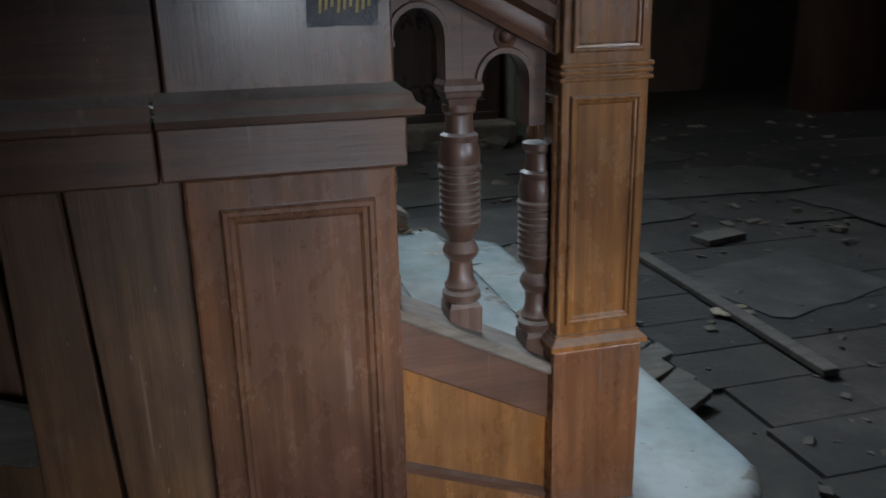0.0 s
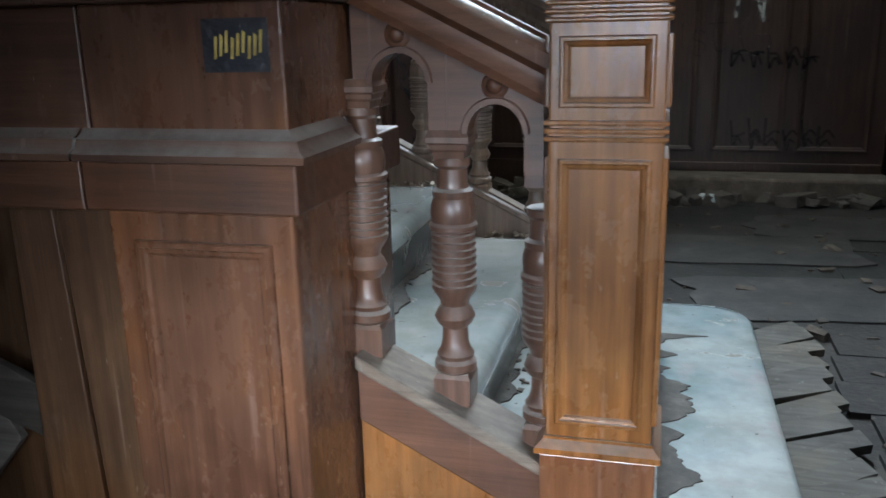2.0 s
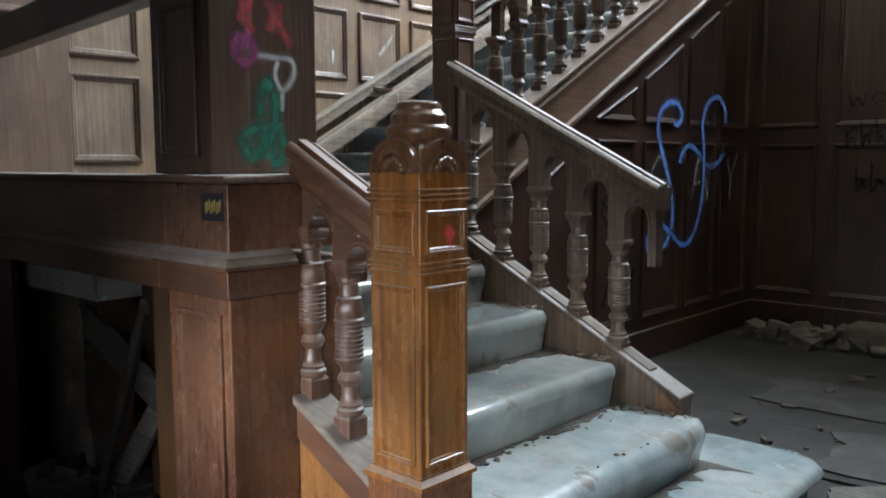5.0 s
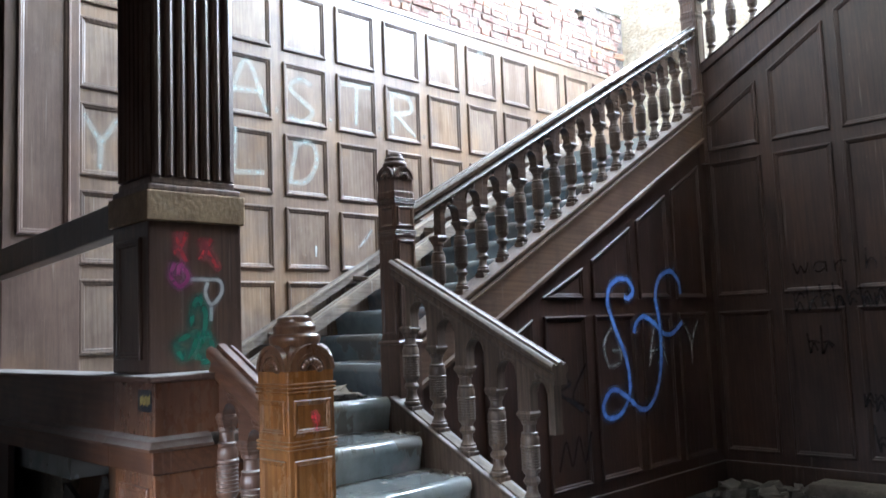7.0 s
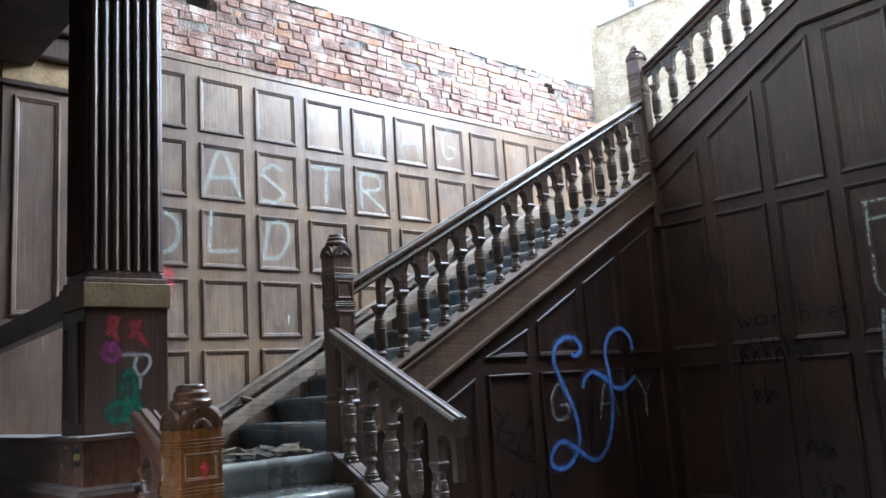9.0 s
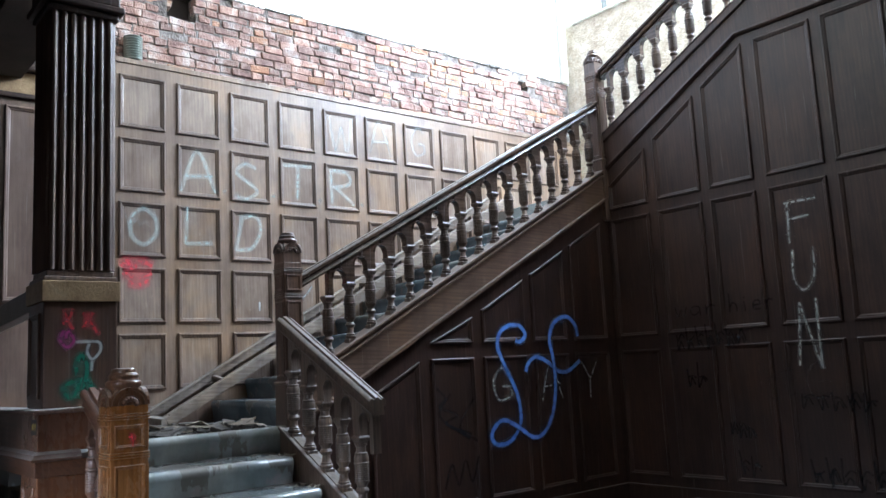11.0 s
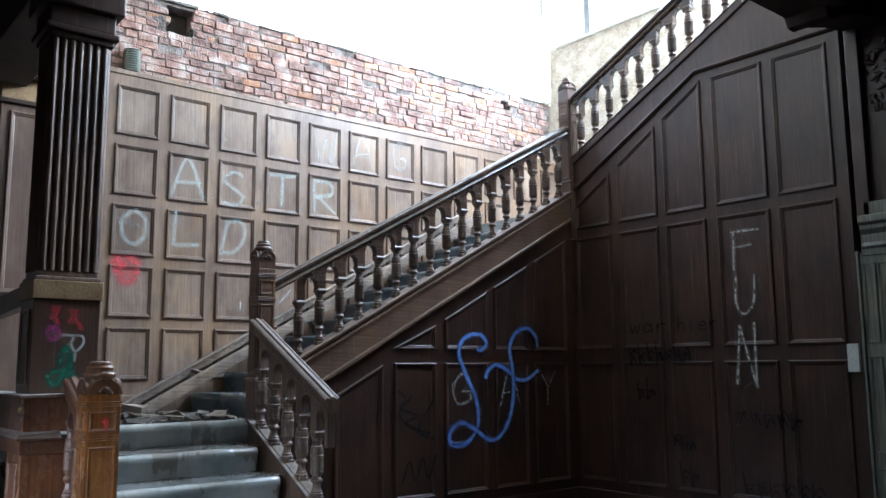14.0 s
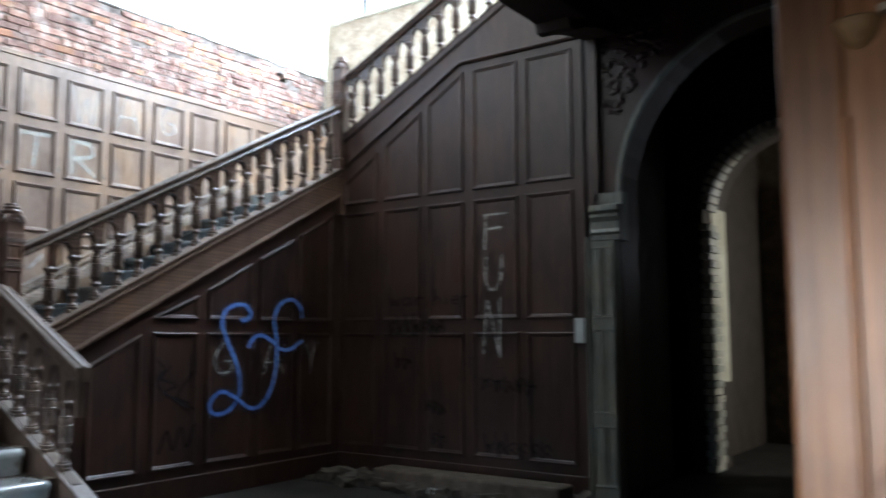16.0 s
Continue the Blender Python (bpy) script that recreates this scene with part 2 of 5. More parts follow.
def step_sheet(name, pale, blue, bare, worn=0.6):
    """Glossy worn sheet: broad tints, pink smears, soft-edged bare patches, scuffs."""
    m, n, l, b = mat(name, 0.25)
    a = noise_of(n, l, 2.4, 4)
    r = ramp_of(n, [(0.35, blue), (0.6, pale)])
    l.new(a.outputs[0], r.inputs[0])
    pink = noise_of(n, l, 6.0, 3)
    rp = ramp_of(n, [(0.6, (0, 0, 0)), (0.72, (0.3, 0.3, 0.3))])
    l.new(pink.outputs[0], rp.inputs[0])
    c = mixed(n, l, "MIX", rp.outputs[0], r.outputs[0], (0.5, 0.34, 0.36))
    grime = noise_of(n, l, 7.0, 6, (1, 1, 0.6), 0.65)
    rg = ramp_of(n, [(0.42, (1, 1, 1)), (0.66, (0.55, 0.52, 0.46))])
    l.new(grime.outputs[0], rg.inputs[0])
    c = mixed(n, l, "MULTIPLY", 0.5, c, rg.outputs[0])
    holes = noise_of(n, l, 3.1, 5, (0.7, 1.3, 0.6), 0.58)
    rh = ramp_of(n, [(worn, (0, 0, 0)), (worn + 0.022, (0.85, 0.85, 0.85))])
    l.new(holes.outputs[0], rh.inputs[0])
    c = mixed(n, l, "MIX", rh.outputs[0], c, bare)
    specks = noise_of(n, l, 46, 3)
    rk = ramp_of(n, [(0.7, (0, 0, 0)), (0.73, (0.7, 0.7, 0.7))])
    l.new(specks.outputs[0], rk.inputs[0])
    c = mixed(n, l, "MIX", rk.outputs[0], c, (0.1, 0.085, 0.07))
    l.new(c, b.inputs["Base Color"])
    mr = n.new("ShaderNodeMapRange")
    mr.inputs[3].default_value, mr.inputs[4].default_value = 0.17, 0.65
    l.new(rh.outputs[0], mr.inputs[0])
    l.new(mr.outputs[0], b.inputs["Roughness"])
    bp = n.new("ShaderNodeBump")
    bp.inputs["Strength"].default_value, bp.inputs["Distance"].default_value = 0.22, 0.01
    b.inputs["Coat Weight"].default_value, b.inputs["Coat Roughness"].default_value = 0.5, 0.1
    fold = noise_of(n, l, 5.0, 3, (1, 1, 1), 0.45)
    l.new(fold.outputs[0], bp.inputs["Height"])
    l.new(bp.outputs[0], b.inputs["Normal"])
    return m


# one covering in three tones; sky reflection and shade are painted in
STEP_COVER = step_sheet("pale_blue_step_sheet", (0.45, 0.475, 0.47), (0.29, 0.355, 0.375), (0.15, 0.125, 0.1), 0.585)
STEP_MID = step_sheet("grey_cream_step_sheet", (0.38, 0.39, 0.37), (0.24, 0.275, 0.28), (0.13, 0.11, 0.09), 0.565)
STEP_SHADED = step_sheet("shaded_blue_step_sheet", (0.2, 0.23, 0.25), (0.1, 0.13, 0.15), (0.08, 0.07, 0.06), 0.57)
BARE_TREAD = mottled("bare_grimy_tread", [(0.3, (0.03, 0.025, 0.02)), (0.55, (0.07, 0.059, 0.048)), (0.75, (0.15, 0.135, 0.115))], 14, 0.75, 0.4, 60, 0.006)
STEP_SIDE = mottled("grimy_step_base", [(0.3, (0.06, 0.05, 0.04)), (0.7, (0.2, 0.18, 0.15))], 8, 0.8)
FLOOR_MAT = mottled("dirty_floor_boards", [(0.3, (0.01, 0.009, 0.0075)), (0.55, (0.026, 0.023, 0.02)), (0.75, (0.058, 0.053, 0.046))], 3.2, 0.8, 0.5, 40, 0.01, random_tint=0.3)
LINO_MAT = mottled("dusty_grey_lino", [(0.3, (0.018, 0.016, 0.014)), (0.55, (0.044, 0.04, 0.035)), (0.75, (0.085, 0.079, 0.07))], 4.5, 0.7, 0.4, 50, 0.006)
RUBBLE_MAT = mottled("rubble", [(0.3, (0.05, 0.043, 0.036)), (0.6, (0.11, 0.098, 0.083)), (0.8, (0.22, 0.2, 0.18))], 9, 0.9, 0.5, random_tint=0.3)
BRICK_MAT = mottled("red_brick", [(0.27, (0.13, 0.082, 0.068)), (0.42, (0.25, 0.152, 0.125)), (0.52, (0.345, 0.235, 0.195)), (0.61, (0.45, 0.375, 0.335)), (0.72, (0.56, 0.52, 0.48))], 6.5, 0.92, 0.9, 55, 0.018, random_tint=0.25)
BRICK_ORANGE = mottled("orange_brick", [(0.27, (0.25, 0.125, 0.08)), (0.48, (0.4, 0.225, 0.14)), (0.62, (0.48, 0.36, 0.28)), (0.76, (0.56, 0.51, 0.46))], 8.0, 0.92, 0.9, 55, 0.018, random_tint=0.2)
MORTAR_MAT = mottled("mortar", [(0.33, (0.06, 0.05, 0.042)), (0.5, (0.19, 0.16, 0.14)), (0.7, (0.32, 0.295, 0.265))], 11, 0.95, 0.9, 45, 0.02)
PLASTER_MAT = mottled("cream_plaster", [(0.3, (0.5, 0.46, 0.36)), (0.6, (0.68, 0.65, 0.55)), (0.8, (0.75, 0.73, 0.66))], 2.5, 0.85)
# tan brick, lightened so its colour holds the bloom of the window
TAN_BRICK = mottled("bloom_lightened_brick", [(0.3, (0.4, 0.31, 0.22)), (0.5, (0.58, 0.5, 0.38)), (0.72, (0.72, 0.67, 0.57))], 7, 0.9, 0.8, 30, 0.02)
# dark ceiling tone; also paints the shade in the void and wall holes
CEILING_SHADE_MAT = mottled("dark_ceiling_shade", [(0.3, (0.03, 0.022, 0.018)), (0.7, (0.07, 0.05, 0.04))], 4, 0.7)
MASONRY_MAT = mottled("old_masonry", [(0.3, (0.1, 0.08, 0.06)), (0.55, (0.22, 0.18, 0.13)), (0.75, (0.4, 0.35, 0.28))], 5, 0.9, 0.6)
WHITE_MAT = mottled("white_tiles", [(0.3, (0.45, 0.45, 0.4)), (0.7, (0.75, 0.75, 0.7))], 5, 0.25, random_tint=0.15)
DARK_PRINT = mottled("black_print", [(0.3, (0.012, 0.014, 0.02)), (0.7, (0.02, 0.022, 0.03))], 8, 0.35)
GOLD_PRINT = mottled("gold_print", [(0.3, (0.35, 0.25, 0.05)), (0.7, (0.7, 0.55, 0.15))], 20, 0.4)
PIPE_MAT, _n, _l, _b = mat("zinc_pipe", 0.35, 0.9)
_b.inputs["Base Color"].default_value = (0.45, 0.5, 0.45, 1)
SWITCH_MAT = mottled("switch_plastic", [(0.3, (0.5, 0.55, 0.55)), (0.7, (0.62, 0.66, 0.66))], 8, 0.4)


def spray(name, color, alpha):
    """Sprayed paint: thin towards the edges of a stroke (UV across it) and patchy."""
    m, n, l, b = mat(name, 0.6)
    b.inputs["Base Color"].default_value = (*color, 1)
    uv = n.new("ShaderNodeUVMap")
    sep = n.new("ShaderNodeSeparateXYZ")
    l.new(uv.outputs[0], sep.inputs[0])
    r = ramp_of(n, [(0.0, (0, 0, 0)), (0.2, [0.3 * alpha] * 3), (0.4, [alpha] * 3), (0.6, [alpha] * 3), (0.8, [0.3 * alpha] * 3), (1.0, (0, 0, 0))])
    l.new(sep.outputs["X"], r.inputs[0])
    p = noise_of(n, l, 26, 5)
    rp = ramp_of(n, [(0.3, (0.6, 0.6, 0.6)), (0.62, (1, 1, 1))])
    l.new(p.outputs[0], rp.inputs[0])
    l.new(mixed(n, l, "MULTIPLY", 1.0, r.outputs[0], rp.outputs[0]), b.inputs["Alpha"])
    return m


BLUE = spray("blue_spray", (0.13, 0.26, 0.68), 0.92)
CHALK = spray("pale_spray", (0.5, 0.59, 0.55), 0.4)
CHALK_DIM = spray("thin_grey_spray", (0.47, 0.48, 0.46), 0.5)
CHALK_THIN = spray("thin_pale_spray", (0.5, 0.58, 0.57), 0.3)
# grey that paints the torch's sheen on black marker
MARKER_SHEEN = spray("marker_torch_sheen", (0.2, 0.21, 0.21), 0.34)
RED = spray("red_spray", (0.55, 0.035, 0.05), 0.7)
MAGENTA = spray("purple_spray", (0.4, 0.05, 0.22), 0.75)
GREEN = spray("green_spray", (0.01, 0.16, 0.1), 0.9)
WHITE = spray("white_spray", (0.6, 0.6, 0.58), 0.85)
BLACK = spray("black_marker", (0.008, 0.008, 0.01), 0.8)

# ---- building tools ----


def thing(name, label, category, group="", kind="", at=(0, 0, 0)):
    ob = new(name)
    ob.location = at
    ob.empty_display_size = 0.1
    return tagged(ob, label, category, group, kind)


def link_mesh(name, mesh, parent=None, label="", loc=None):
    ob = new(name, mesh)
    if loc is not None:
        ob.location = loc
    if parent is not None:
        ob.parent = parent
        if loc is None:
            ob.location = -Vector(parent_place(parent))
    return tagged(ob, label) if label else ob


def parent_place(ob):
    p = Vector(ob.location)
    while ob.parent is not None:
        ob = ob.parent
        p = p + ob.location
    return p


def mesh_of(name, bm, material, smooth=False):
    bmesh.ops.recalc_face_normals(bm, faces=bm.faces)
    me = bpy.data.meshes.new(name)
    bm.to_mesh(me)
    bm.free()
    me.materials.append(material)
    if smooth:
        me.shade_smooth()
        me.set_sharp_from_angle(angle=radians(40))
    return me


def part(name, bm, material, parent=None, label="", bevel=0.0, smooth=False, loc=None):
    """One mesh object; its points are in world places unless loc is given (then about loc, in the parent's frame)."""
    ob = link_mesh(name, mesh_of(name, bm, material, smooth), parent, label, loc)
    if bevel:
        md = ob.modifiers.new("bevel", "BEVEL")
        md.width, md.segments, md.limit_method, md.angle_limit = bevel, 2, "ANGLE", radians(40)
    return ob


def box(bm, x0, x1, y0, y1, z0, z1):
    v = [bm.verts.new((x, y, z)) for x in (x0, x1) for y in (y0, y1) for z in (z0, z1)]
    for f in ((0, 1, 3, 2), (4, 6, 7, 5), (0, 4, 5, 1), (2, 3, 7, 6), (0, 2, 6, 4), (1, 5, 7, 3)):
        bm.faces.new([v[i] for i in f])
    return v


def boxes(*rows):
    bm = bmesh.new()
    for r in rows:
        box(bm, *r)
    return bm


def place(axis, u, d, z):
    """u runs along the wall, d across it."""
    return (u, d, z) if axis == "x" else (d, u, z)


def columns(bm, axis, cols, d0, d1):
    """A slab with a shaped lower and upper edge, from columns (u, bottom, top)."""
    rows = []
    for u, zb, zt in cols:
        rows.append([bm.verts.new(place(axis, u, d, z)) for d, z in ((d0, zb), (d1, zb), (d1, zt), (d0, zt))])
    for a, b in zip(rows, rows[1:]):
        for i in range(4):
            j = (i + 1) % 4
            bm.faces.new((a[i], a[j], b[j], b[i]))
    bm.faces.new(rows[0])
    bm.faces.new(rows[-1])
    return bm


def prism(bm, axis, poly, d0, d1):
    """A convex or simple outline (u, z), thick from d0 to d1."""
    a = [bm.verts.new(place(axis, u, d0, z)) for u, z in poly]
    b = [bm.verts.new(place(axis, u, d1, z)) for u, z in poly]
    n = len(poly)
    for i in range(n):
        bm.faces.new((a[i], a[(i + 1) % n], b[(i + 1) % n], b[i]))
    bm.faces.new(a)
    bm.faces.new(b)
    return bm


def sweep(bm, axis, profile, u0, z0, u1, z1, d):
    """A moulding of that profile (across, up), run along a slope with upright ends."""
    a = [bm.verts.new(place(axis, u0, d + p, z0 + q)) for p, q in profile]
    b = [bm.verts.new(place(axis, u1, d + p, z1 + q)) for p, q in profile]
    n = len(profile)
    for i in range(n):
        bm.faces.new((a[i], a[(i + 1) % n], b[(i + 1) % n], b[i]))
    bm.faces.new(a)
    bm.faces.new(b)
    return bm


def inset(poly, d):
    """A convex outline, counterclockwise, moved inwards by d."""
    out, n = [], len(poly)
    for i in range(n):
        p0, p1, p2 = (Vector(poly[(i + k - 1) % n]) for k in range(3))
        e1, e2 = (p1 - p0).normalized(), (p2 - p1).normalized()
        n1, n2 = Vector((-e1.y, e1.x)), Vector((-e2.y, e2.x))
        k = d / max(0.2, 1 + n1.dot(n2))
        out.append(tuple(p1 + (n1 + n2) * k))
    return out


RINGS = ((0.0, 0.0), (0.0, 0.014), (0.006, 0.019), (0.016, 0.019), (0.021, 0.012), (0.031, 0.010), (0.040, 0.002))


def panel_mesh(name, poly, axis, sign, material, rings=RINGS, scale=1.0, moulding=None):
    """A sunk field in a moulded border, drawn on the wall's face; u, z about the panel's first corner."""
    bm = bmesh.new()
    loops = []
    for d, h in rings:
        loops.append([bm.verts.new(place(axis, u, sign * h * scale, z)) for u, z in inset(poly, d * scale)])
    n = len(poly)
    for a, b in zip(loops, loops[1:]):
        for i in range(n):
            bm.faces.new((a[i], a[(i + 1) % n], b[(i + 1) % n], b[i]))
    field = bm.faces.new(loops[-1])
    for f in bm.faces:
        f.material_index = 0 if f == field or moulding is None else 1
    me = mesh_of(name, bm, material)
    if moulding is not None:
        me.materials.append(moulding)
    return me


def panels_on(parent, axis, plane, sign, polys, material, scale=1.0):
    for poly in polys:
        u0, z0 = poly[0]
        me = panel_mesh("panel", [(u - u0, z - z0) for u, z in poly], axis, sign, material, scale=scale)
        link_mesh("panel", me, parent, loc=Vector(place(axis, u0, plane, z0)) - parent_place(parent))


def rect(u0, u1, z0, z1):
    return [(u0, z0), (u1, z0), (u1, z1), (u0, z1)]


def lathe(bm, profile, segs=16, at=(0, 0, 0)):
    rings = []
    for r, z in profile:
        rings.append([bm.verts.new((at[0] + r * math.cos(2 * math.pi * i / segs), at[1] + r * math.sin(2 * math.pi * i / segs), at[2] + z)) for i in range(segs)])
    for a, b in zip(rings, rings[1:]):
        for i in range(segs):
            bm.faces.new((a[i], a[(i + 1) % segs], b[(i + 1) % segs], b[i]))
    bm.faces.new(rings[0][::-1])
    bm.faces.new(rings[-1])
    return bm


def smooth_path(points, steps=6):
    """Catmull-Rom through the points."""
    out = []
    p = [Vector(q) for q in points]
    p = [2 * p[0] - p[1]] + p + [2 * p[-1] - p[-2]]
    for i in range(1, len(p) - 2):
        for k in range(steps):
            t = k / steps
            out.append(0.5 * (2 * p[i] + (p[i + 1] - p[i - 1]) * t + (2 * p[i - 1] - 5 * p[i] + 4 * p[i + 1] - p[i + 2]) * t * t + (3 * p[i] - p[i - 1] - 3 * p[i + 1] + p[i + 2]) * t ** 3))
    out.append(p[-2])
    return out


def stroke(bm, uv, axis, plane, sign, points, width, curved=True):
    pts = smooth_path(points) if curved else [Vector(q) for q in points]
    prev = None
    for i, q in enumerate(pts):
        d = (pts[min(i + 1, len(pts) - 1)] - pts[max(i - 1, 0)])
        d = d.normalized() if d.length > 1e-6 else Vector((1, 0))
        nrm = Vector((-d.y, d.x)) * width / 2
        row = [bm.verts.new(place(axis, w.x, plane + sign * 0.0001 * i, w.y)) for w in (q + nrm, q - nrm)]
        if prev:
            f = bm.faces.new((prev[0], prev[1], row[1], row[0]))
            for lp, u in zip(f.loops, (0.0, 1.0, 1.0, 0.0)):
                lp[uv].uv = (u, 0.5)
        prev = row


def graffiti(name, label, axis, plane, sign, strokes, width, material, curved=True, shift=0.0):
    """A painted mark: each stroke is a part of its own under it."""
    ob = tagged(new(name), label, "graffiti")
    u, z = strokes[0][0]
    ob.location = place(axis, u + shift, plane, z)
    for k, s in enumerate(strokes):
        bm = bmesh.new()
        uv = bm.loops.layers.uv.new("UVMap")
        stroke(bm, uv, axis, sign * 0.0003 * k, sign, [(a - u, b - z) for a, b in s], width, curved and len(s) > 2)
        me = bpy.data.meshes.new("stroke")
        bm.to_mesh(me)
        bm.free()
        me.materials.append(material)
        line = new("stroke", me)
        line.parent = ob
        line.visible_shadow = False
    return ob


GLYPHS = {
    "A": [[(0, 0), (0.48, 1), (1, 0)], [(0.1, 0.36), (0.92, 0.42)]],
    "S": [[(0.9, 0.9), (0.45, 1), (0.1, 0.75), (0.5, 0.5), (0.92, 0.25), (0.5, 0), (0.02, 0.08)]],
    "T": [[(0, 0.95), (1, 1)], [(0.52, 0.98), (0.46, 0)]],
    "R": [[(0.08, 0), (0.06, 1)], [(0.06, 1), (0.75, 0.95), (0.8, 0.62), (0.1, 0.48)], [(0.25, 0.48), (1, 0)]],
    "O": [[(0.55, 1), (0.12, 0.75), (0.08, 0.25), (0.5, 0), (0.9, 0.3), (0.88, 0.75), (0.5, 1)]],
    "L": [[(0.12, 1), (0.05, 0.04)], [(0.05, 0.04), (0.95, 0.1)]],
    "D": [[(0.3, 0.9), (0.08, 0.02)], [(0.2, 0.92), (0.75, 0.98), (0.92, 0.6), (0.6, 0.1), (0.05, 0.02)]],
    "W": [[(0, 1), (0.25, 0), (0.5, 0.7), (0.75, 0), (1, 1)]],
    "G": [[(0.9, 0.85), (0.5, 1), (0.1, 0.6), (0.3, 0.08), (0.85, 0.15), (0.9, 0.45)], [(0.9, 0.45), (0.5, 0.45)]],
    "F": [[(0.1, 1), (0.05, 0)], [(0.0, 1), (1, 1)], [(0.08, 0.58), (0.75, 0.62)]],
    "U": [[(0.1, 1), (0.05, 0.3), (0.4, 0), (0.85, 0.3), (0.95, 1)]],
    "N": [[(0.02, 0.05), (0.28, 1)], [(0.28, 1), (0.98, 0)], [(0.98, 0), (1.0, 1.04)]],
    "Y": [[(0, 1), (0.48, 0.5)], [(1, 1), (0.48, 0.5)], [(0.48, 0.5), (0.45, 0)]],
}


def letter(ch, u, z, w, h, mirror=False):
    return [[(u + (1 - a if mirror else a) * w, z + b * h) for a, b in s] for s in GLYPHS[ch]]


# ---- large structure ----
BACK_X, UNDER_X, FUN_Y, FAR_Y = -2.345, -0.742, 6.568, 8.1
LAND = 1.02
RISE = 0.17

# ground floor: base sheet and boards
floor = tagged(part("floor", boxes((-2.6, 9.0, -1.7, 12.0, -0.2, -0.012)), FLOOR_MAT), "dirty dark wooden floor strewn with dust", "floor", kind="structure")

# back wall behind the panelling
wall_back = tagged(new("wall_back"), "exposed red brick wall above oak panelling", "wall", kind="structure")
part("wall_core", boxes((-2.9, -2.47, -1.7, 2.815, -0.2, 4.89), (-2.9, -2.47, 3.085, 7.185, -0.2, 4.89), (-2.9, -2.47, 7.36, 8.1, -0.2, 4.89), (-2.9, -2.47, 2.815, 3.085, -0.2, 4.585), (-2.9, -2.47, 7.185, 7.36, -0.2, 4.68), (-2.9, -2.47, 7.185, 7.36, 4.79, 4.89), (-2.9, -2.47, 2.815, 3.085, 4.85, 4.89), (-2.9, -2.47, -1.7, 1.9, 4.89, 8.4), (-2.9, -2.47, 1.9, 8.1, 8.0, 8.4)), MORTAR_MAT, wall_back)

# far wall of the stair with its window
wall_far = tagged(new("wall_far"), "plastered tan brick wall with a tall window, window bloom painted in", "wall", kind="structure")
part("masonry", boxes((-2.44, 2.3, 8.1, 8.5, -0.2, 5.64), (-2.9, -2.44, 8.1, 8.5, -0.2, 4.89)), TAN_BRICK, wall_far)
part("pier", boxes((-2.44, -2.3, 8.1, 8.5, 5.64, 8.4), (2.2, 2.3, 8.1, 8.5, 5.64, 8.4), (-2.3, 2.2, 8.1, 8.5, 7.9, 8.4)), PLASTER_MAT, wall_far)
part("window_jamb", boxes((-2.5, -2.42, 7.98, 8.1, 4.89, 8.0)), PLASTER_MAT, wall_far, bevel=0.02)
part("window_sill", boxes((-2.3, 2.2, 8.07, 8.5, 5.64, 5.68)), PLASTER_MAT, wall_far, bevel=0.01)
part("window_post", boxes((-1.9, -1.8, 8.2, 8.3, 5.68, 7.9)), WOOD_GREY, wall_far)

# upper wall on the hall side of the well, and the roof
tagged(part("wall_upper_east", boxes((2.25, 2.55, 1.35, 8.5, 4.75, 8.4)), PLASTER_MAT), "pale upper wall of the stairwell", "wall", kind="structure")
tagged(part("wall_upper_south", boxes((-2.9, 2.55, 1.05, 1.35, 4.75, 8.4)), PLASTER_MAT), "pale upper wall of the stairwell", "wall", kind="structure")
tagged(part("ceiling_stair", boxes((-2.9, 2.55, 1.05, 8.5, 8.4, 8.6)), PLASTER_MAT), "pale ceiling high over the stairs", "ceiling", kind="structure")
tagged(part("ceiling_hall", boxes((2.2, 9.0, -1.7, 12.0, 4.5, 4.75), (-2.9, 2.2, -1.7, 1.35, 4.5, 4.75)), CEILING_SHADE_MAT), "dark ceiling of the hall", "ceiling", kind="structure")

# walls that close the hall
# added openings in the unseen south wall, one for each torch stand-in lamp
LAMP_OPENINGS = ((-0.15, 0.75, 0.5, 1.5), (2.25, 3.25, 1.0, 2.4), (4.5, 5.3, 0.85, 1.75))
rows = []
edge = -2.9
for x0, x1, z0, z1 in LAMP_OPENINGS:
    rows += [(edge, x0, -1.9, -1.6, -0.2, 4.6), (x0, x1, -1.9, -1.6, -0.2, z0), (x0, x1, -1.9, -1.6, z1, 4.6)]
    edge = x1
tagged(part("wall_south", boxes(*rows, (edge, 9.3, -1.9, -1.6, -0.2, 4.6)), WOOD_DARK), "unseen dark wall behind the hall with openings for the torch fill lamps", "wall", kind="structure")
# unseen end wall; its opening is added for the passage fill lamp
tagged(part("wall_east", boxes((9.0, 9.3, -1.9, 10.8, -0.2, 4.6), (9.0, 9.3, 11.5, 12.0, -0.2, 4.6), (9.0, 9.3, 10.8, 11.5, -0.2, 2.1), (9.0, 9.3, 10.8, 11.5, 2.9, 4.6)), WOOD_DARK), "unseen dark end wall of the hall with an opening for the passage fill lamp", "wall", kind="structure")
tagged(part("wall_north", boxes((2.3, 3.82, 11.7, 12.0, -0.2, 4.6), (4.2, 9.3, 11.7, 12.0, -0.2, 4.6), (3.82, 4.2, 11.7, 12.0, -0.2, 2.35), (3.82, 4.2, 11.7, 12.0, 3.1, 4.6)), MASONRY_MAT), "old wall behind the passage", "wall", kind="structure")

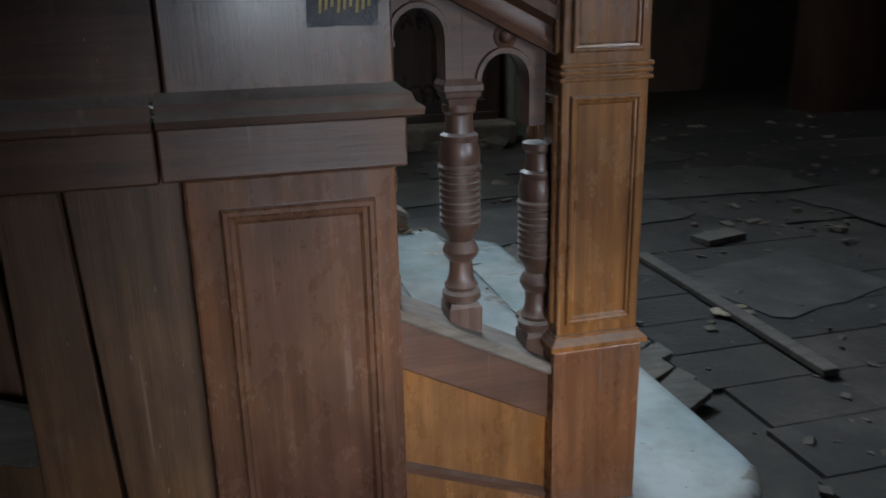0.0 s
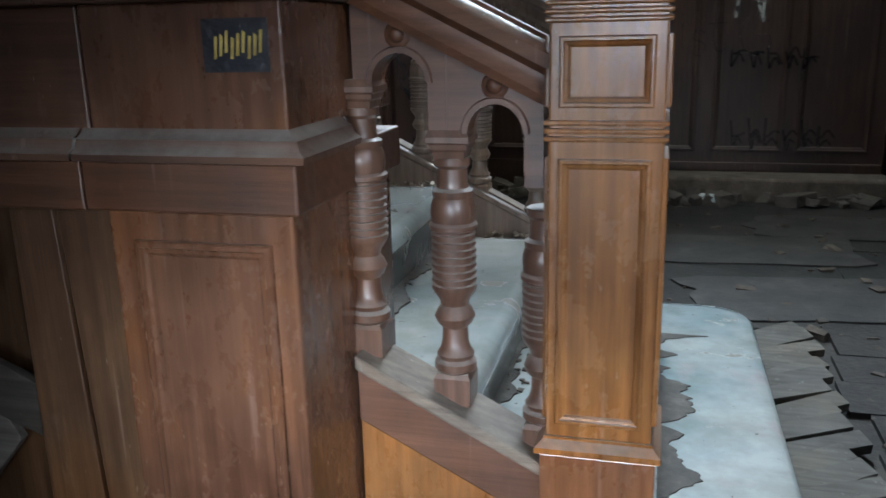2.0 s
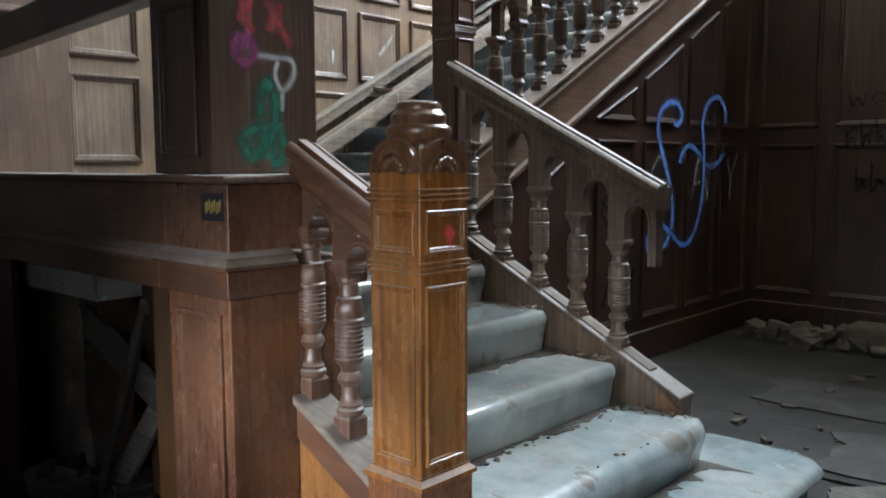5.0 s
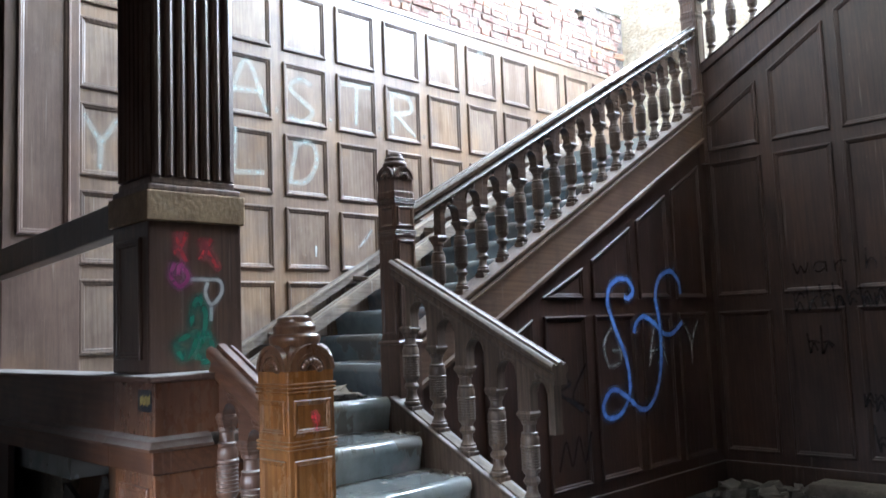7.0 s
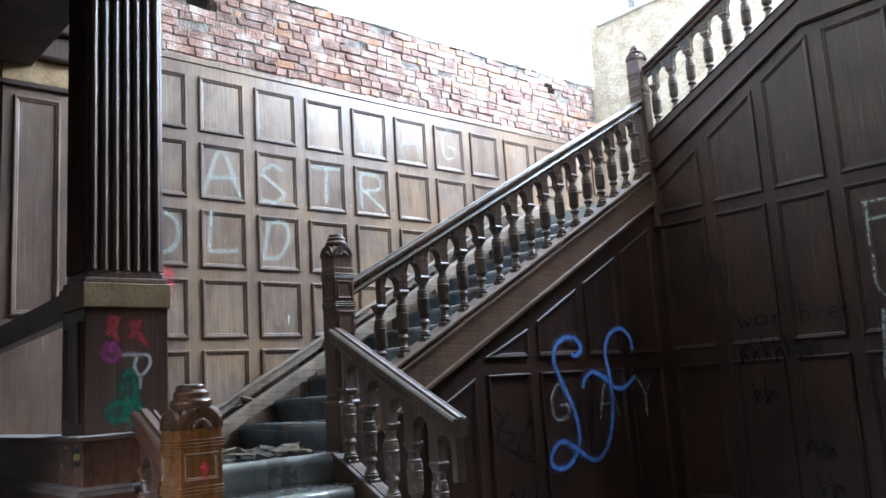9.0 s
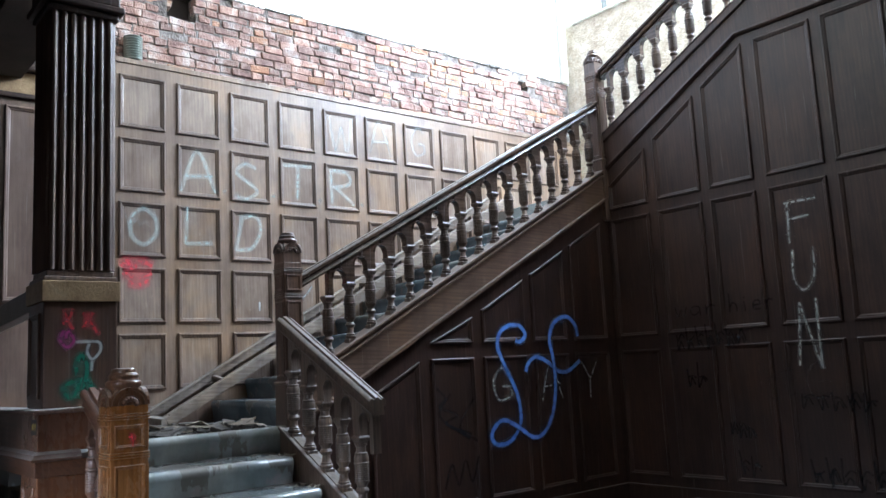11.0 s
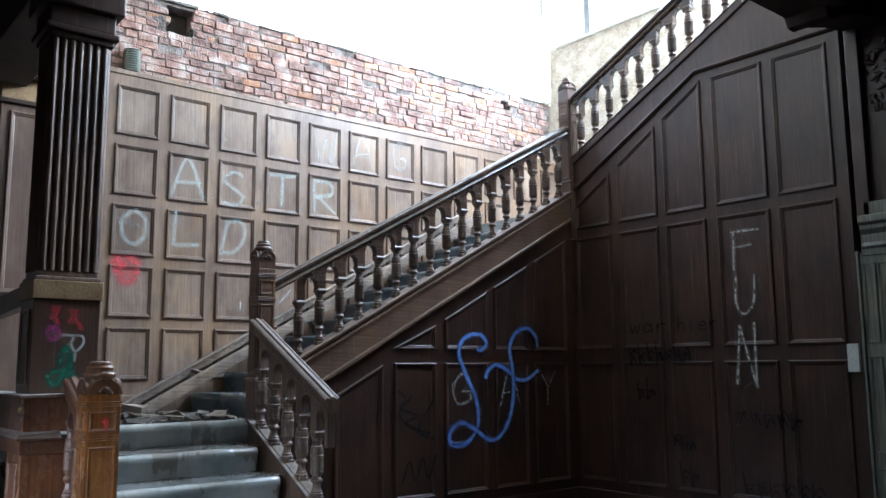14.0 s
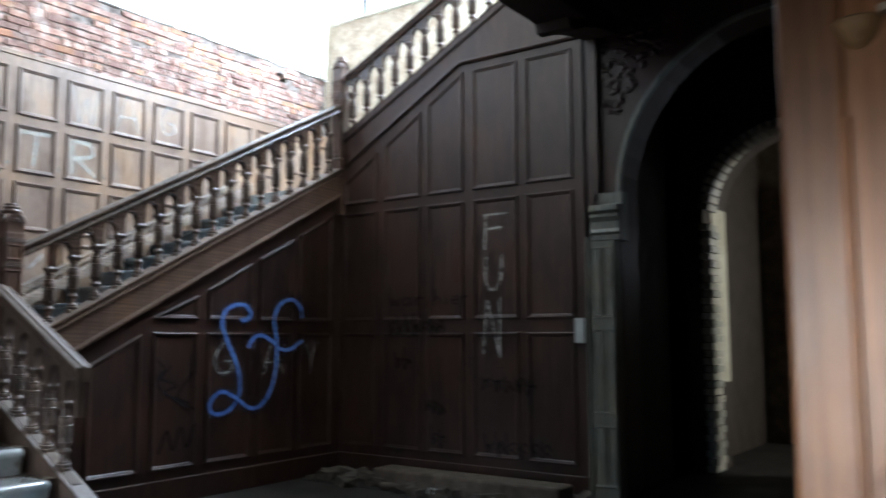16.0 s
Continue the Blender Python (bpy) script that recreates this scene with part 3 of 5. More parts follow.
# back panelling
panelling = thing("oak_wall_panelling", "faded brown oak square panelling on the stair wall", "panelling", kind="structure", at=(BACK_X, 4.0, 1.0))
part("backing", boxes((-2.44, BACK_X, 1.2, 8.1, -0.1, 4.06)), WOOD_WALL, panelling)
part("cap_rail", boxes((-2.44, BACK_X + 0.012, 1.86, 8.1, 4.03, 4.075)), WOOD_WALL_PALE, panelling, bevel=0.006)
part("skirting", boxes((BACK_X, BACK_X + 0.025, 1.6, 3.0, 1.02, 1.17)), WOOD_WALL, panelling, bevel=0.006)
square = panel_mesh("panel", rect(0, 0.388, 0, 0.455), "y", 1, WOOD_WALL_PALE, moulding=WOOD_MOULD)
for c in range(13):
    for r in range(7):
        y0, z0 = 1.863 + 0.4915 * c, 3.475 - 0.5435 * r
        if z0 + 0.1 > 1.02 + max(0, 0.543 * (y0 - 3.2)):
            link_mesh("panel", square, panelling, loc=Vector((BACK_X, y0, z0)) - panelling.location)

# pilaster at the panelling's end
pil = thing("wall_pilaster", "tall panelled oak pilaster with a dull gold band", "pilaster", at=(-2.3, 1.63, 1.02))
part("shaft", boxes((-2.345, -2.28, 1.42, 1.85, 0.0, 3.56)), WOOD_PILASTER, pil, bevel=0.006)
part("ledge", boxes((-2.345, -2.25, 1.39, 1.87, 3.56, 3.6)), WOOD_DARK, pil, bevel=0.008)
part("band", boxes((-2.345, -2.265, 1.41, 1.86, 3.6, 3.77)), GOLD_BAND, pil, bevel=0.006)
part("capital", boxes((-2.345, -2.2, 1.36, 1.9, 3.77, 3.95), (-2.345, -2.15, 1.3, 1.96, 3.95, 4.06)), WOOD_DARK, pil, bevel=0.02)
panels_on(pil, "y", -2.28, 1, [rect(1.49, 1.79, 2.0, 3.5)], WOOD_PILASTER)

# FUN wall panelling under the third flight
def str3(x):
    """Top of the upper flight's string, where the balusters stand."""
    return 3.945 + 0.52 * x


def rake3(x):
    """Lower edge of that string; it turns level past the corner."""
    return min(3.638 + 0.57 * x, 4.1)


fun = thing("oak_spandrel_panelling", "dark oak panelling under the upper flight, scrawled with marker", "panelling", kind="structure", at=(0.7, FUN_Y, 0.0))
bm = bmesh.new()
columns(bm, "x", [(-0.8, -0.1, rake3(-0.8)), (0.81, -0.1, 4.1), (2.13, -0.1, 4.1)], FUN_Y, FUN_Y + 0.12)
part("backing", bm, WOOD_DARK, fun)
panels = []
for u0, u1 in ((-0.70, -0.245), (-0.14, 0.325), (0.415, 0.845), (0.96, 1.455), (1.545, 2.025)):
    panels += [rect(u0, u1, 0.28, 1.43), rect(u0, u1, 1.555, 2.70)]
    top = [min(3.475 + 0.618 * u, 3.995) for u in (u0, u1)]
    panels.append([(u0, 2.80), (u1, 2.80), (u1, top[1]), (u0, top[0])])
panels_on(fun, "x", FUN_Y, -1, panels, WOOD_DARK)
part("skirting", boxes((-0.72, 2.12, FUN_Y - 0.03, FUN_Y, 0.0, 0.2)), WOOD_DARK, fun, bevel=0.008)
bm = bmesh.new()
RAKE = [(0.0, -0.035), (-0.022, -0.03), (-0.034, -0.012), (-0.03, 0.008), (0.0, 0.014)]
sweep(bm, "x", RAKE, -0.74, rake3(-0.74), 0.81, 4.1, FUN_Y)
sweep(bm, "x", RAKE, 0.81, 4.1, 2.13, 4.1, FUN_Y)
part("rake_moulding", bm, WOOD_DARK, fun)
bm = bmesh.new()
columns(bm, "x", [(-0.84, rake3(-0.84), str3(-0.84) - 0.02), (0.81, 4.1, str3(0.81) - 0.02), (2.2, 4.1, str3(2.2) - 0.02)], FUN_Y - 0.012, FUN_Y + 0.1)
part("string", bm, WOOD_DARK, fun)
bm = bmesh.new()
sweep(bm, "x", [(-0.012, -0.09), (-0.034, -0.08), (-0.034, -0.012), (-0.044, 0.0), (0.11, 0.0), (0.11, -0.03), (-0.012, -0.03)], -0.74, str3(-0.74), 2.2, str3(2.2), FUN_Y)
part("string_cap", bm, WOOD_DARK, fun, bevel=0.004)

# panelling under the second flight
S2 = 0.543


def str2(y):
    return 1.557 + S2 * (y - 3.508)


under = thing("oak_understair_panelling", "dark oak panelling under the middle flight with raking panels", "panelling", kind="structure", at=(UNDER_X, 5.0, 0.0))
bm = bmesh.new()
columns(bm, "y", [(3.05, -0.1, str2(3.05) - 0.2), (6.56, -0.1, str2(6.56) - 0.2)], UNDER_X - 0.1, UNDER_X)
part("backing", bm, WOOD_DARK, under)
panels = [[(3.66, 0.28), (4.13, 0.28), (4.13, 1.415), (3.66, 1.17)]]
for u0, u1 in ((4.25, 4.7), (4.81, 5.31), (5.41, 5.85), (5.95, 6.42)):
    panels.append(rect(u0, u1, 0.28, 1.43))
    z = [1.29 + 0.53 * (u - 3.62) - 0.1 for u in (u0, u1)]
    panels.append([(u0, 1.545), (u1, 1.545), (u1, z[1]), (u0, max(z[0], 1.56))])
panels_on(under, "y", UNDER_X, 1, panels, WOOD_DARK)
part("skirting", boxes((UNDER_X, UNDER_X + 0.03, 3.2, 6.56, 0.0, 0.2)), WOOD_DARK, under, bevel=0.008)
bm = bmesh.new()
columns(bm, "y", [(3.1, str2(3.1) - 0.29, str2(3.1)), (6.5, str2(6.5) - 0.29, str2(6.5))], UNDER_X + 0.002, UNDER_X + 0.035)
part("string", bm, WOOD_STRING, under, bevel=0.005)
bm = bmesh.new()
for off, h in ((-0.055, 0.02), (-0.295, 0.03)):
    sweep(bm, "y", [(0.03, off), (0.055, off + 0.004), (0.055, off + h), (0.03, off + h + 0.012)], 3.1, str2(3.1), 6.5, str2(6.5), UNDER_X)
part("string_moulding", bm, WOOD_STRING, under)
bm = bmesh.new()
sweep(bm, "y", [(-0.09, 0.0), (0.06, 0.0), (0.06, 0.025), (-0.09, 0.03)], 3.1, str2(3.1), 6.5, str2(6.5), UNDER_X)
part("string_cap", bm, WOOD_STRING, under, bevel=0.006)

# ---- staircase ----
stair = thing("staircase", "old staircase with worn pale blue covered steps", "staircase", kind="structure", at=(-0.8, 2.2, 0.0))


def step_profile(front, back, z, h=RISE, r=0.042):
    """A tread and riser under one sheet with a rounded nose, counterclockwise."""
    pts = [(back, z - h - 0.02), (front - 0.028, z - h - 0.02), (front - 0.02, z - h + 0.02), (front - 0.006, z - r - 0.02)]
    for k in range(7):
        a = -0.12 * math.pi + 0.62 * math.pi * k / 6
        pts.append((front - r + r * math.cos(a), z - r + r * math.sin(a)))
    pts += [(front - 0.12, z - 0.004), (back, z)]
    return pts


NOSES = (0.93, 0.635, 0.278, -0.055, -0.39)


def bare_strip(x0, x1, y0, y1, z, seed):
    """Bare dirty tread along the riser's foot, with an uneven edge; lies on the sheet."""
    r = random.Random(seed)
    bm = bmesh.new()
    n = 110
    wob = [0.45 + 0.8 * noise.noise(Vector((seed * 7.1, 3.2 * k / n * (y1 - y0), 0.4))) + 0.5 * noise.noise(Vector((seed * 3.1, 14 * k / n * (y1 - y0), 0.9))) + r.uniform(-0.06, 0.06) for k in range(n + 1)]
    rows = []
    for k in range(n + 1):
        y = y0 + (y1 - y0) * k / n
        x = x0 + (x1 - x0) * max(0.12, wob[k])
        rows.append([bm.verts.new(p) for p in ((x0 - 0.03, y, z - 0.01), (x, y, z - 0.01), (x - 0.004, y, z + 0.003), (x0 - 0.03, y, z + 0.004))])
    for a, b in zip(rows, rows[1:]):
        for k in range(4):
            bm.faces.new((a[k], a[(k + 1) % 4], b[(k + 1) % 4], b[k]))
    bm.faces.new(rows[0])
    bm.faces.new(rows[-1])
    return part("bare_tread", bm, BARE_TREAD, stair, "bare grimy strip of tread at the riser's foot")


for i, nx in enumerate(NOSES):
    z = RISE * (i + 1)
    if i:
        bm = bmesh.new()
        y0, y1 = (1.5, 2.84 if i > 1 else 2.97)
        prof = step_profile(nx, nx - 0.42, z, r=0.042 if i > 1 else 0.062)
        soft = [(y0, 0.0), (y1 - 0.05, 0.0), (y1 - 0.02, 0.008), (y1 - 0.006, 0.022), (y1, 0.045)] if i > 1 else [(y0, 0.0), (y1 - 0.16, 0.0), (y1 - 0.1, 0.014), (y1 - 0.05, 0.04), (y1 - 0.016, 0.08), (y1, 0.13)]
        rows = []
        for y, d in soft:
            back = prof[0][0]
            rows.append([bm.verts.new((max(back, p - d), y, min(q, z - 0.35 * d))) for p, q in prof])
        for a, b in zip(rows, rows[1:]):
            for k in range(len(prof)):
                bm.faces.new((a[k], a[(k + 1) % len(prof)], b[(k + 1) % len(prof)], b[k]))
        bm.faces.new(rows[0])
        bm.faces.new(rows[-1])
        part("step", bm, STEP_COVER if i < 2 else STEP_MID, stair, "step covered with stained pale blue sheet" if i < 2 else "step covered with scuffed glossy grey sheet", smooth=True)
    nxt = NOSES[i + 1] if i < 4 else -0.77
    bare_strip(nxt - 0.02, nxt + (0.07 if i else 0.17), 1.52, 2.86 if i else 2.9, z, i + 3)
# landing
bm = bmesh.new()
prism(bm, "x", step_profile(-0.77, BACK_X, LAND), 1.25, 3.02)
part("landing", bm, STEP_MID, stair, "landing littered with debris", smooth=True)
part("landing_base", boxes((BACK_X, -0.85, 1.58, 3.0, 0.0, 0.83)), STEP_SIDE, stair)
part("flight_base", boxes((-0.8, -0.1, 1.52, 2.86, 0.0, 0.5), (-0.1, 0.55, 1.52, 2.86, 0.0, 0.16)), STEP_SIDE, stair)
# curtail step with rounded ends
bm = bmesh.new()
outline = []
for cx, cy, a0, a1 in ((0.81, 3.12, 0, 90), (0.5, 3.12, 90, 180), (0.5, 1.42, 180, 270), (0.81, 1.42, 270, 360)):
    for k in range(7):
        a = radians(a0 + (a1 - a0) * k / 6)
        outline.append((cx + 0.15 * math.cos(a), cy + 0.15 * math.sin(a)))
levels = ((0.04, 0.0), (0.04, 0.1), (0.012, 0.115), (0.0, 0.135), (0.006, 0.155), (0.022, 0.168), (0.05, 0.17))
cx, cy = 0.64, 2.2
loops = []
for d, z in levels:
    loops.append([bm.verts.new((x - d * (1 if x > cx else -1), y - d * (1 if y > cy else -1), z)) for x, y in outline])
for a, b in zip(loops, loops[1:]):
    for i in range(len(outline)):
        j = (i + 1) % len(outline)
        bm.faces.new((a[i], a[j], b[j], b[i]))
bm.faces.new(loops[-1])
part("curtail_step", bm, STEP_COVER, stair, "wide bottom step with rounded ends", smooth=True)

# second flight
N2 = 11
for i in range(N2):
    z = LAND + RISE * (i + 1)
    ny = 3.12 + 0.313 * i
    bm = bmesh.new()
    prism(bm, "y", [(2 * ny - p, q) for p, q in step_profile(ny, ny - 0.36, z)], BACK_X + 0.02, UNDER_X - 0.1)
    # darker copy of the step sheet, with the flight's shade in its colour
    part("step", bm, STEP_SHADED, stair, "step covered with stained blue sheet, shade painted into its tone", smooth=True)
TOP2 = LAND + RISE * N2
part("upper_landing", boxes((BACK_X, UNDER_X, 6.55, 8.1, TOP2 - 0.15, TOP2 + 0.17)), STEP_COVER, stair)
bm = bmesh.new()
columns(bm, "y", [(3.2, 1.0, 1.05), (6.55, 2.5, 2.75)], BACK_X + 0.05, UNDER_X - 0.12)
part("soffit", bm, STEP_SIDE, stair)
for i in range(9):
    z = TOP2 + 0.17 + RISE * (i + 1)
    nx = -0.74 + 0.335 * i
    bm = bmesh.new()
    prism(bm, "x", [(2 * nx - p, q) for p, q in step_profile(nx, nx - 0.38, z)], FUN_Y + 0.1, 8.08)
    part("step", bm, STEP_COVER, stair, smooth=True)

# ---- balustrades ----
BH = 0.42


def baluster_mesh(name, material, fat):
    bm = bmesh.new()
    prof = [(0.028, 0.01), (0.037, 0.018), (0.037, 0.03), (0.03, 0.036), (0.033, 0.044), (0.027, 0.052), (0.023, 0.066), (0.022, 0.092), (0.03, 0.1), (0.035, 0.112), (0.03, 0.124), (0.0235, 0.132), (0.026, 0.142), (0.036, 0.157)]
    for k in range(8):
        z = 0.163 + 0.0125 * k
        prof += [(0.0385, z), (0.0385, z + 0.006), (0.034, z + 0.008), (0.034, z + 0.0115)]
    prof += [(0.041, 0.265), (0.041, 0.272), (0.0365, 0.277), (0.0385, 0.291), (0.0375, 0.306), (0.033, 0.318), (0.0345, 0.322), (0.0345, 0.329), (0.027, 0.334), (0.0255, 0.345), (0.0255, 0.366), (0.031, 0.372), (0.031, 0.384)]
    lathe(bm, [(r * fat, z) for r, z in prof], 14)
    return mesh_of(name, bm, material, True)


def square_mesh(name, material, rows):
    """A square moulded block from (half width, height) rows."""
    bm = bmesh.new()
    loops = [[bm.verts.new((a * w, b * w, z)) for a, b in ((-1, -1), (1, -1), (1, 1), (-1, 1))] for w, z in rows]
    for p, q in zip(loops, loops[1:]):
        for i in range(4):
            bm.faces.new((p[i], p[(i + 1) % 4], q[(i + 1) % 4], q[i]))
    bm.faces.new(loops[0][::-1])
    bm.faces.new(loops[-1])
    return mesh_of(name, bm, material)


BLOCK_ROWS = ((0.031, -0.045), (0.032, 0.004), (0.027, 0.012))
CAP_ROWS = ((0.024, 0.38), (0.027, 0.395), (0.031, 0.399), (0.032, 0.407), (0.0355, 0.41), (0.0355, 0.419), (0.03, 0.43))


def baluster_set(material, fat=1.0):
    return baluster_mesh("baluster", material, fat), square_mesh("base_block", material, [(w * fat, z) for w, z in BLOCK_ROWS]), square_mesh("capital", material, [(w * fat, z) for w, z in CAP_ROWS])


BAL_DARK = baluster_set(WOOD_TURNED, 1.1)
BAL_GREY = baluster_set(WOOD_GREYED, 1.16)
BAL_RED = baluster_set(WOOD_TURNED_RED)
RAIL_PROFILE = [(-0.045, -0.1), (0.045, -0.1), (0.05, -0.085), (0.042, -0.07), (0.042, -0.055), (0.058, -0.042), (0.06, -0.02), (0.05, -0.008), (0.036, -0.004), (0.03, -0.012), (0.02, -0.012), (0.014, 0.002), (-0.014, 0.002), (-0.02, -0.012), (-0.03, -0.012), (-0.036, -0.004), (-0.05, -0.008), (-0.06, -0.02), (-0.058, -0.042), (-0.042, -0.055), (-0.042, -0.07), (-0.05, -0.085)]


def spandrel(bm, axis, u0, u1, base, top, d):
    """One arched bay between two balusters; base and top give heights along the run."""
    leg = 0.2 * (u1 - u0)
    a, b = u0 + leg, u1 - leg
    r, c = (b - a) / 2, (a + b) / 2
    apex = top(c) - 0.137
    rise = 1.05 * r
    cols = [(u0, base(u0) + BH, top(u0) - 0.09), (a, base(u0) + BH, top(a) - 0.09)]
    for k in range(13):
        th = math.pi * k / 12
        u = c - r * math.cos(th)
        lift = math.sin(th)
        z = apex - rise + rise * lift
        if k in (0, 12):
            z = apex - rise
        cols.append((u, z, top(u) - 0.09))
    cols += [(b, base(u1) + BH, top(b) - 0.09), (u1 - 0.0005, base(u1) + BH, top(u1) - 0.09)]
    columns(bm, axis, cols, d - 0.028, d + 0.028)
    for side in (-1, 1):
        prev = None
        for k in range(13):
            th = math.pi * k / 12
            row = [bm.verts.new(place(axis, c - rr * math.cos(th), d + side * e, apex - rise + (rise + rr - r) * math.sin(th))) for rr, e in ((r - 0.002, 0.027), (r - 0.002, 0.033), (r + 0.007, 0.033), (r + 0.01, 0.027))]
            if prev:
                for q in range(4):
                    bm.faces.new((prev[q], prev[(q + 1) % 4], row[(q + 1) % 4], row[q]))
            prev = row
    return c, apex + 0.026


def balustrade(name, label, axis, d, run, base, top, mesh, material, rail_from, rail_to, group, skip=(), broken=(), boss_sides=(-1, 1)):
    ob = thing(name, label, "balustrade", group, at=place(axis, run[0], d, base(run[0])))
    bm = bmesh.new()
    sweep(bm, axis, RAIL_PROFILE, rail_from, top(rail_from), rail_to, top(rail_to), d)
    part("handrail", bm, material, ob, "moulded oak handrail with dusty top", smooth=True)
    for i, u in enumerate(run):
        if i not in skip:
            shaft, block, cap = mesh
            turned = link_mesh("baluster", shaft, ob, loc=Vector(place(axis, u, d, base(u))) - ob.location)
            link_mesh("base_block", block, turned, loc=Vector())
            if i not in broken:
                link_mesh("capital", cap, turned, loc=Vector())
    for u0, u1 in zip(run, run[1:]):
        bm = bmesh.new()
        c, z = spandrel(bm, axis, u0, u1, base, top, d)
        arch = part("arched_bay", bm, material, ob)
        for s in boss_sides:
            bm = bmesh.new()
            bmesh.ops.create_uvsphere(bm, u_segments=10, v_segments=6, radius=0.014, matrix=Matrix.Translation(place(axis, c, d + s * 0.028, z)))
            bmesh.ops.create_uvsphere(bm, u_segments=12, v_segments=6, radius=0.022, matrix=Matrix.Translation(place(axis, c, d + s * 0.028, z)) @ Matrix.Diagonal((*(place(axis, 1, 0.22, 1)), 1)))
            part("boss", bm, material, arch, "small turned wooden button", smooth=True)
    return ob


def rail2(y):
    return 2.106 + S2 * (y - 3.158)


def str2base(y):
    return str2(y) + 0.03


balustrade("middle_flight_balustrade", "brown oak balustrade with turned balusters and arched bays, middle flight", "y", UNDER_X - 0.02, [3.335 + 0.1905 * i for i in range(17)], str2base, rail2, BAL_DARK, WOOD_RAIL, 3.08, 6.5, "stair balustrades")


def rail3(x):
    return 4.254 + 0.485 * (x + 0.694)


balustrade("upper_flight_balustrade", "brown oak balustrade on the upper flight against bright daylight", "x", FUN_Y + 0.03, [-0.62 + 0.195 * i for i in range(14)], lambda x: str3(x) - 0.005, rail3, BAL_DARK, WOOD_RAIL_X, -0.7, 2.2, "stair balustrades")
S1 = 0.515


def rail1(x):
    return 1.211 - S1 * (x - 0.389)


def str1(x):
    return 0.66 - S1 * (x - 0.0)


balustrade("lower_flight_balustrade", "weathered oak balustrade whose newel is gone, with a broken lower end", "x", 2.945, [-0.6 + 0.2 * i for i in range(5)] + [0.375], str1, rail1, BAL_GREY, WOOD_GREYED, -0.69, 0.395, "stair balustrades", skip=(5,))
balustrade("short_balustrade", "short red-brown oak balustrade between column pedestal and newel", "x", 1.43, [0.128, 0.283, 0.437], lambda x: 0.575 - S1 * (x - 0.283) + 0.035, lambda x: 1.225 - S1 * (x - 0.283) + 0.035, BAL_RED, WOOD_RED_X, 0.1, 0.455, "stair balustrades", broken=(2,))

# strings of the lower flight
bm = bmesh.new()
columns(bm, "x", [(-0.72, str1(-0.72) - 0.28, str1(-0.72) - 0.02), (0.51, str1(0.51) - 0.28, str1(0.51) - 0.02)], 2.9, 2.985)
part("string", bm, WOOD_GREYED, stair, "oak outer string with a splintered end", bevel=0.005)
bm = bmesh.new()
sweep(bm, "x", [(-0.06, -0.025), (0.06, -0.025), (0.06, 0.0), (-0.06, 0.0)], -0.72, str1(-0.72), 0.51, str1(0.51), 2.945)
part("string_cap", bm, WOOD_GREYED, stair, bevel=0.006)
part("string_end", prism(bmesh.new(), "x", [(0.405, str1(0.405) - 0.27), (0.5, str1(0.5) - 0.26), (0.512, str1(0.512) - 0.05), (0.405, str1(0.405) - 0.03)], 2.892, 2.9), WOOD_TAN, stair, "raw broken end of the string", bevel=0.002)
for k in range(5):
    u0, u1 = -0.6 + 0.2 * k + 0.036, -0.6 + 0.2 * (k + 1) - 0.036
    bm = bmesh.new()
    sweep(bm, "x", [(-0.032, -0.004), (0.032, -0.004), (0.029, 0.007), (-0.029, 0.007)], u0, str1(u0), u1, str1(u1), 2.945)
    part("fillet", bm, WOOD_DUSTY, stair, bevel=0.002)
part("spandrel_board", prism(bmesh.new(), "x", [(-0.72, 0.0), (0.44, 0.0), (0.44, 0.18), (-0.72, 0.76)], 2.905, 2.975), WOOD_DARK, stair)


def str0(x):
    return 0.575 - S1 * (x - 0.283)


bm = bmesh.new()
sweep(bm, "x", [(-0.06, -0.025), (0.06, -0.025), (0.06, 0.0), (-0.06, 0.0)], 0.12, str0(0.12), 0.455, str0(0.455), 1.42)
part("string_cap", bm, WOOD_DUSTY, stair, "sloping string cap thick with dust", bevel=0.006)
bm = bmesh.new()
columns(bm, "x", [(0.12, str0(0.12) - 0.125, str0(0.12) - 0.02), (0.455, str0(0.455) - 0.125, str0(0.455) - 0.02)], 1.375, 1.47)
part("string", bm, WOOD_RED_X, stair, bevel=0.004)
bm = bmesh.new()
columns(bm, "x", [(0.12, 0.0, str0(0.12) - 0.12), (0.455, 0.0, str0(0.455) - 0.12)], 1.385, 1.46)
part("string_board", bm, WOOD_ORANGE, stair)
bm = bmesh.new()
sweep(bm, "x", [(0.0, -0.012), (-0.012, -0.008), (-0.014, 0.006), (0.0, 0.014)], 0.12, str0(0.12) - 0.34, 0.44, str0(0.44) - 0.3, 1.387)
part("string_moulding", bm, WOOD_RED_X, stair, "worn sloping bead across the orange board", smooth=True)

# ---- newel posts ----


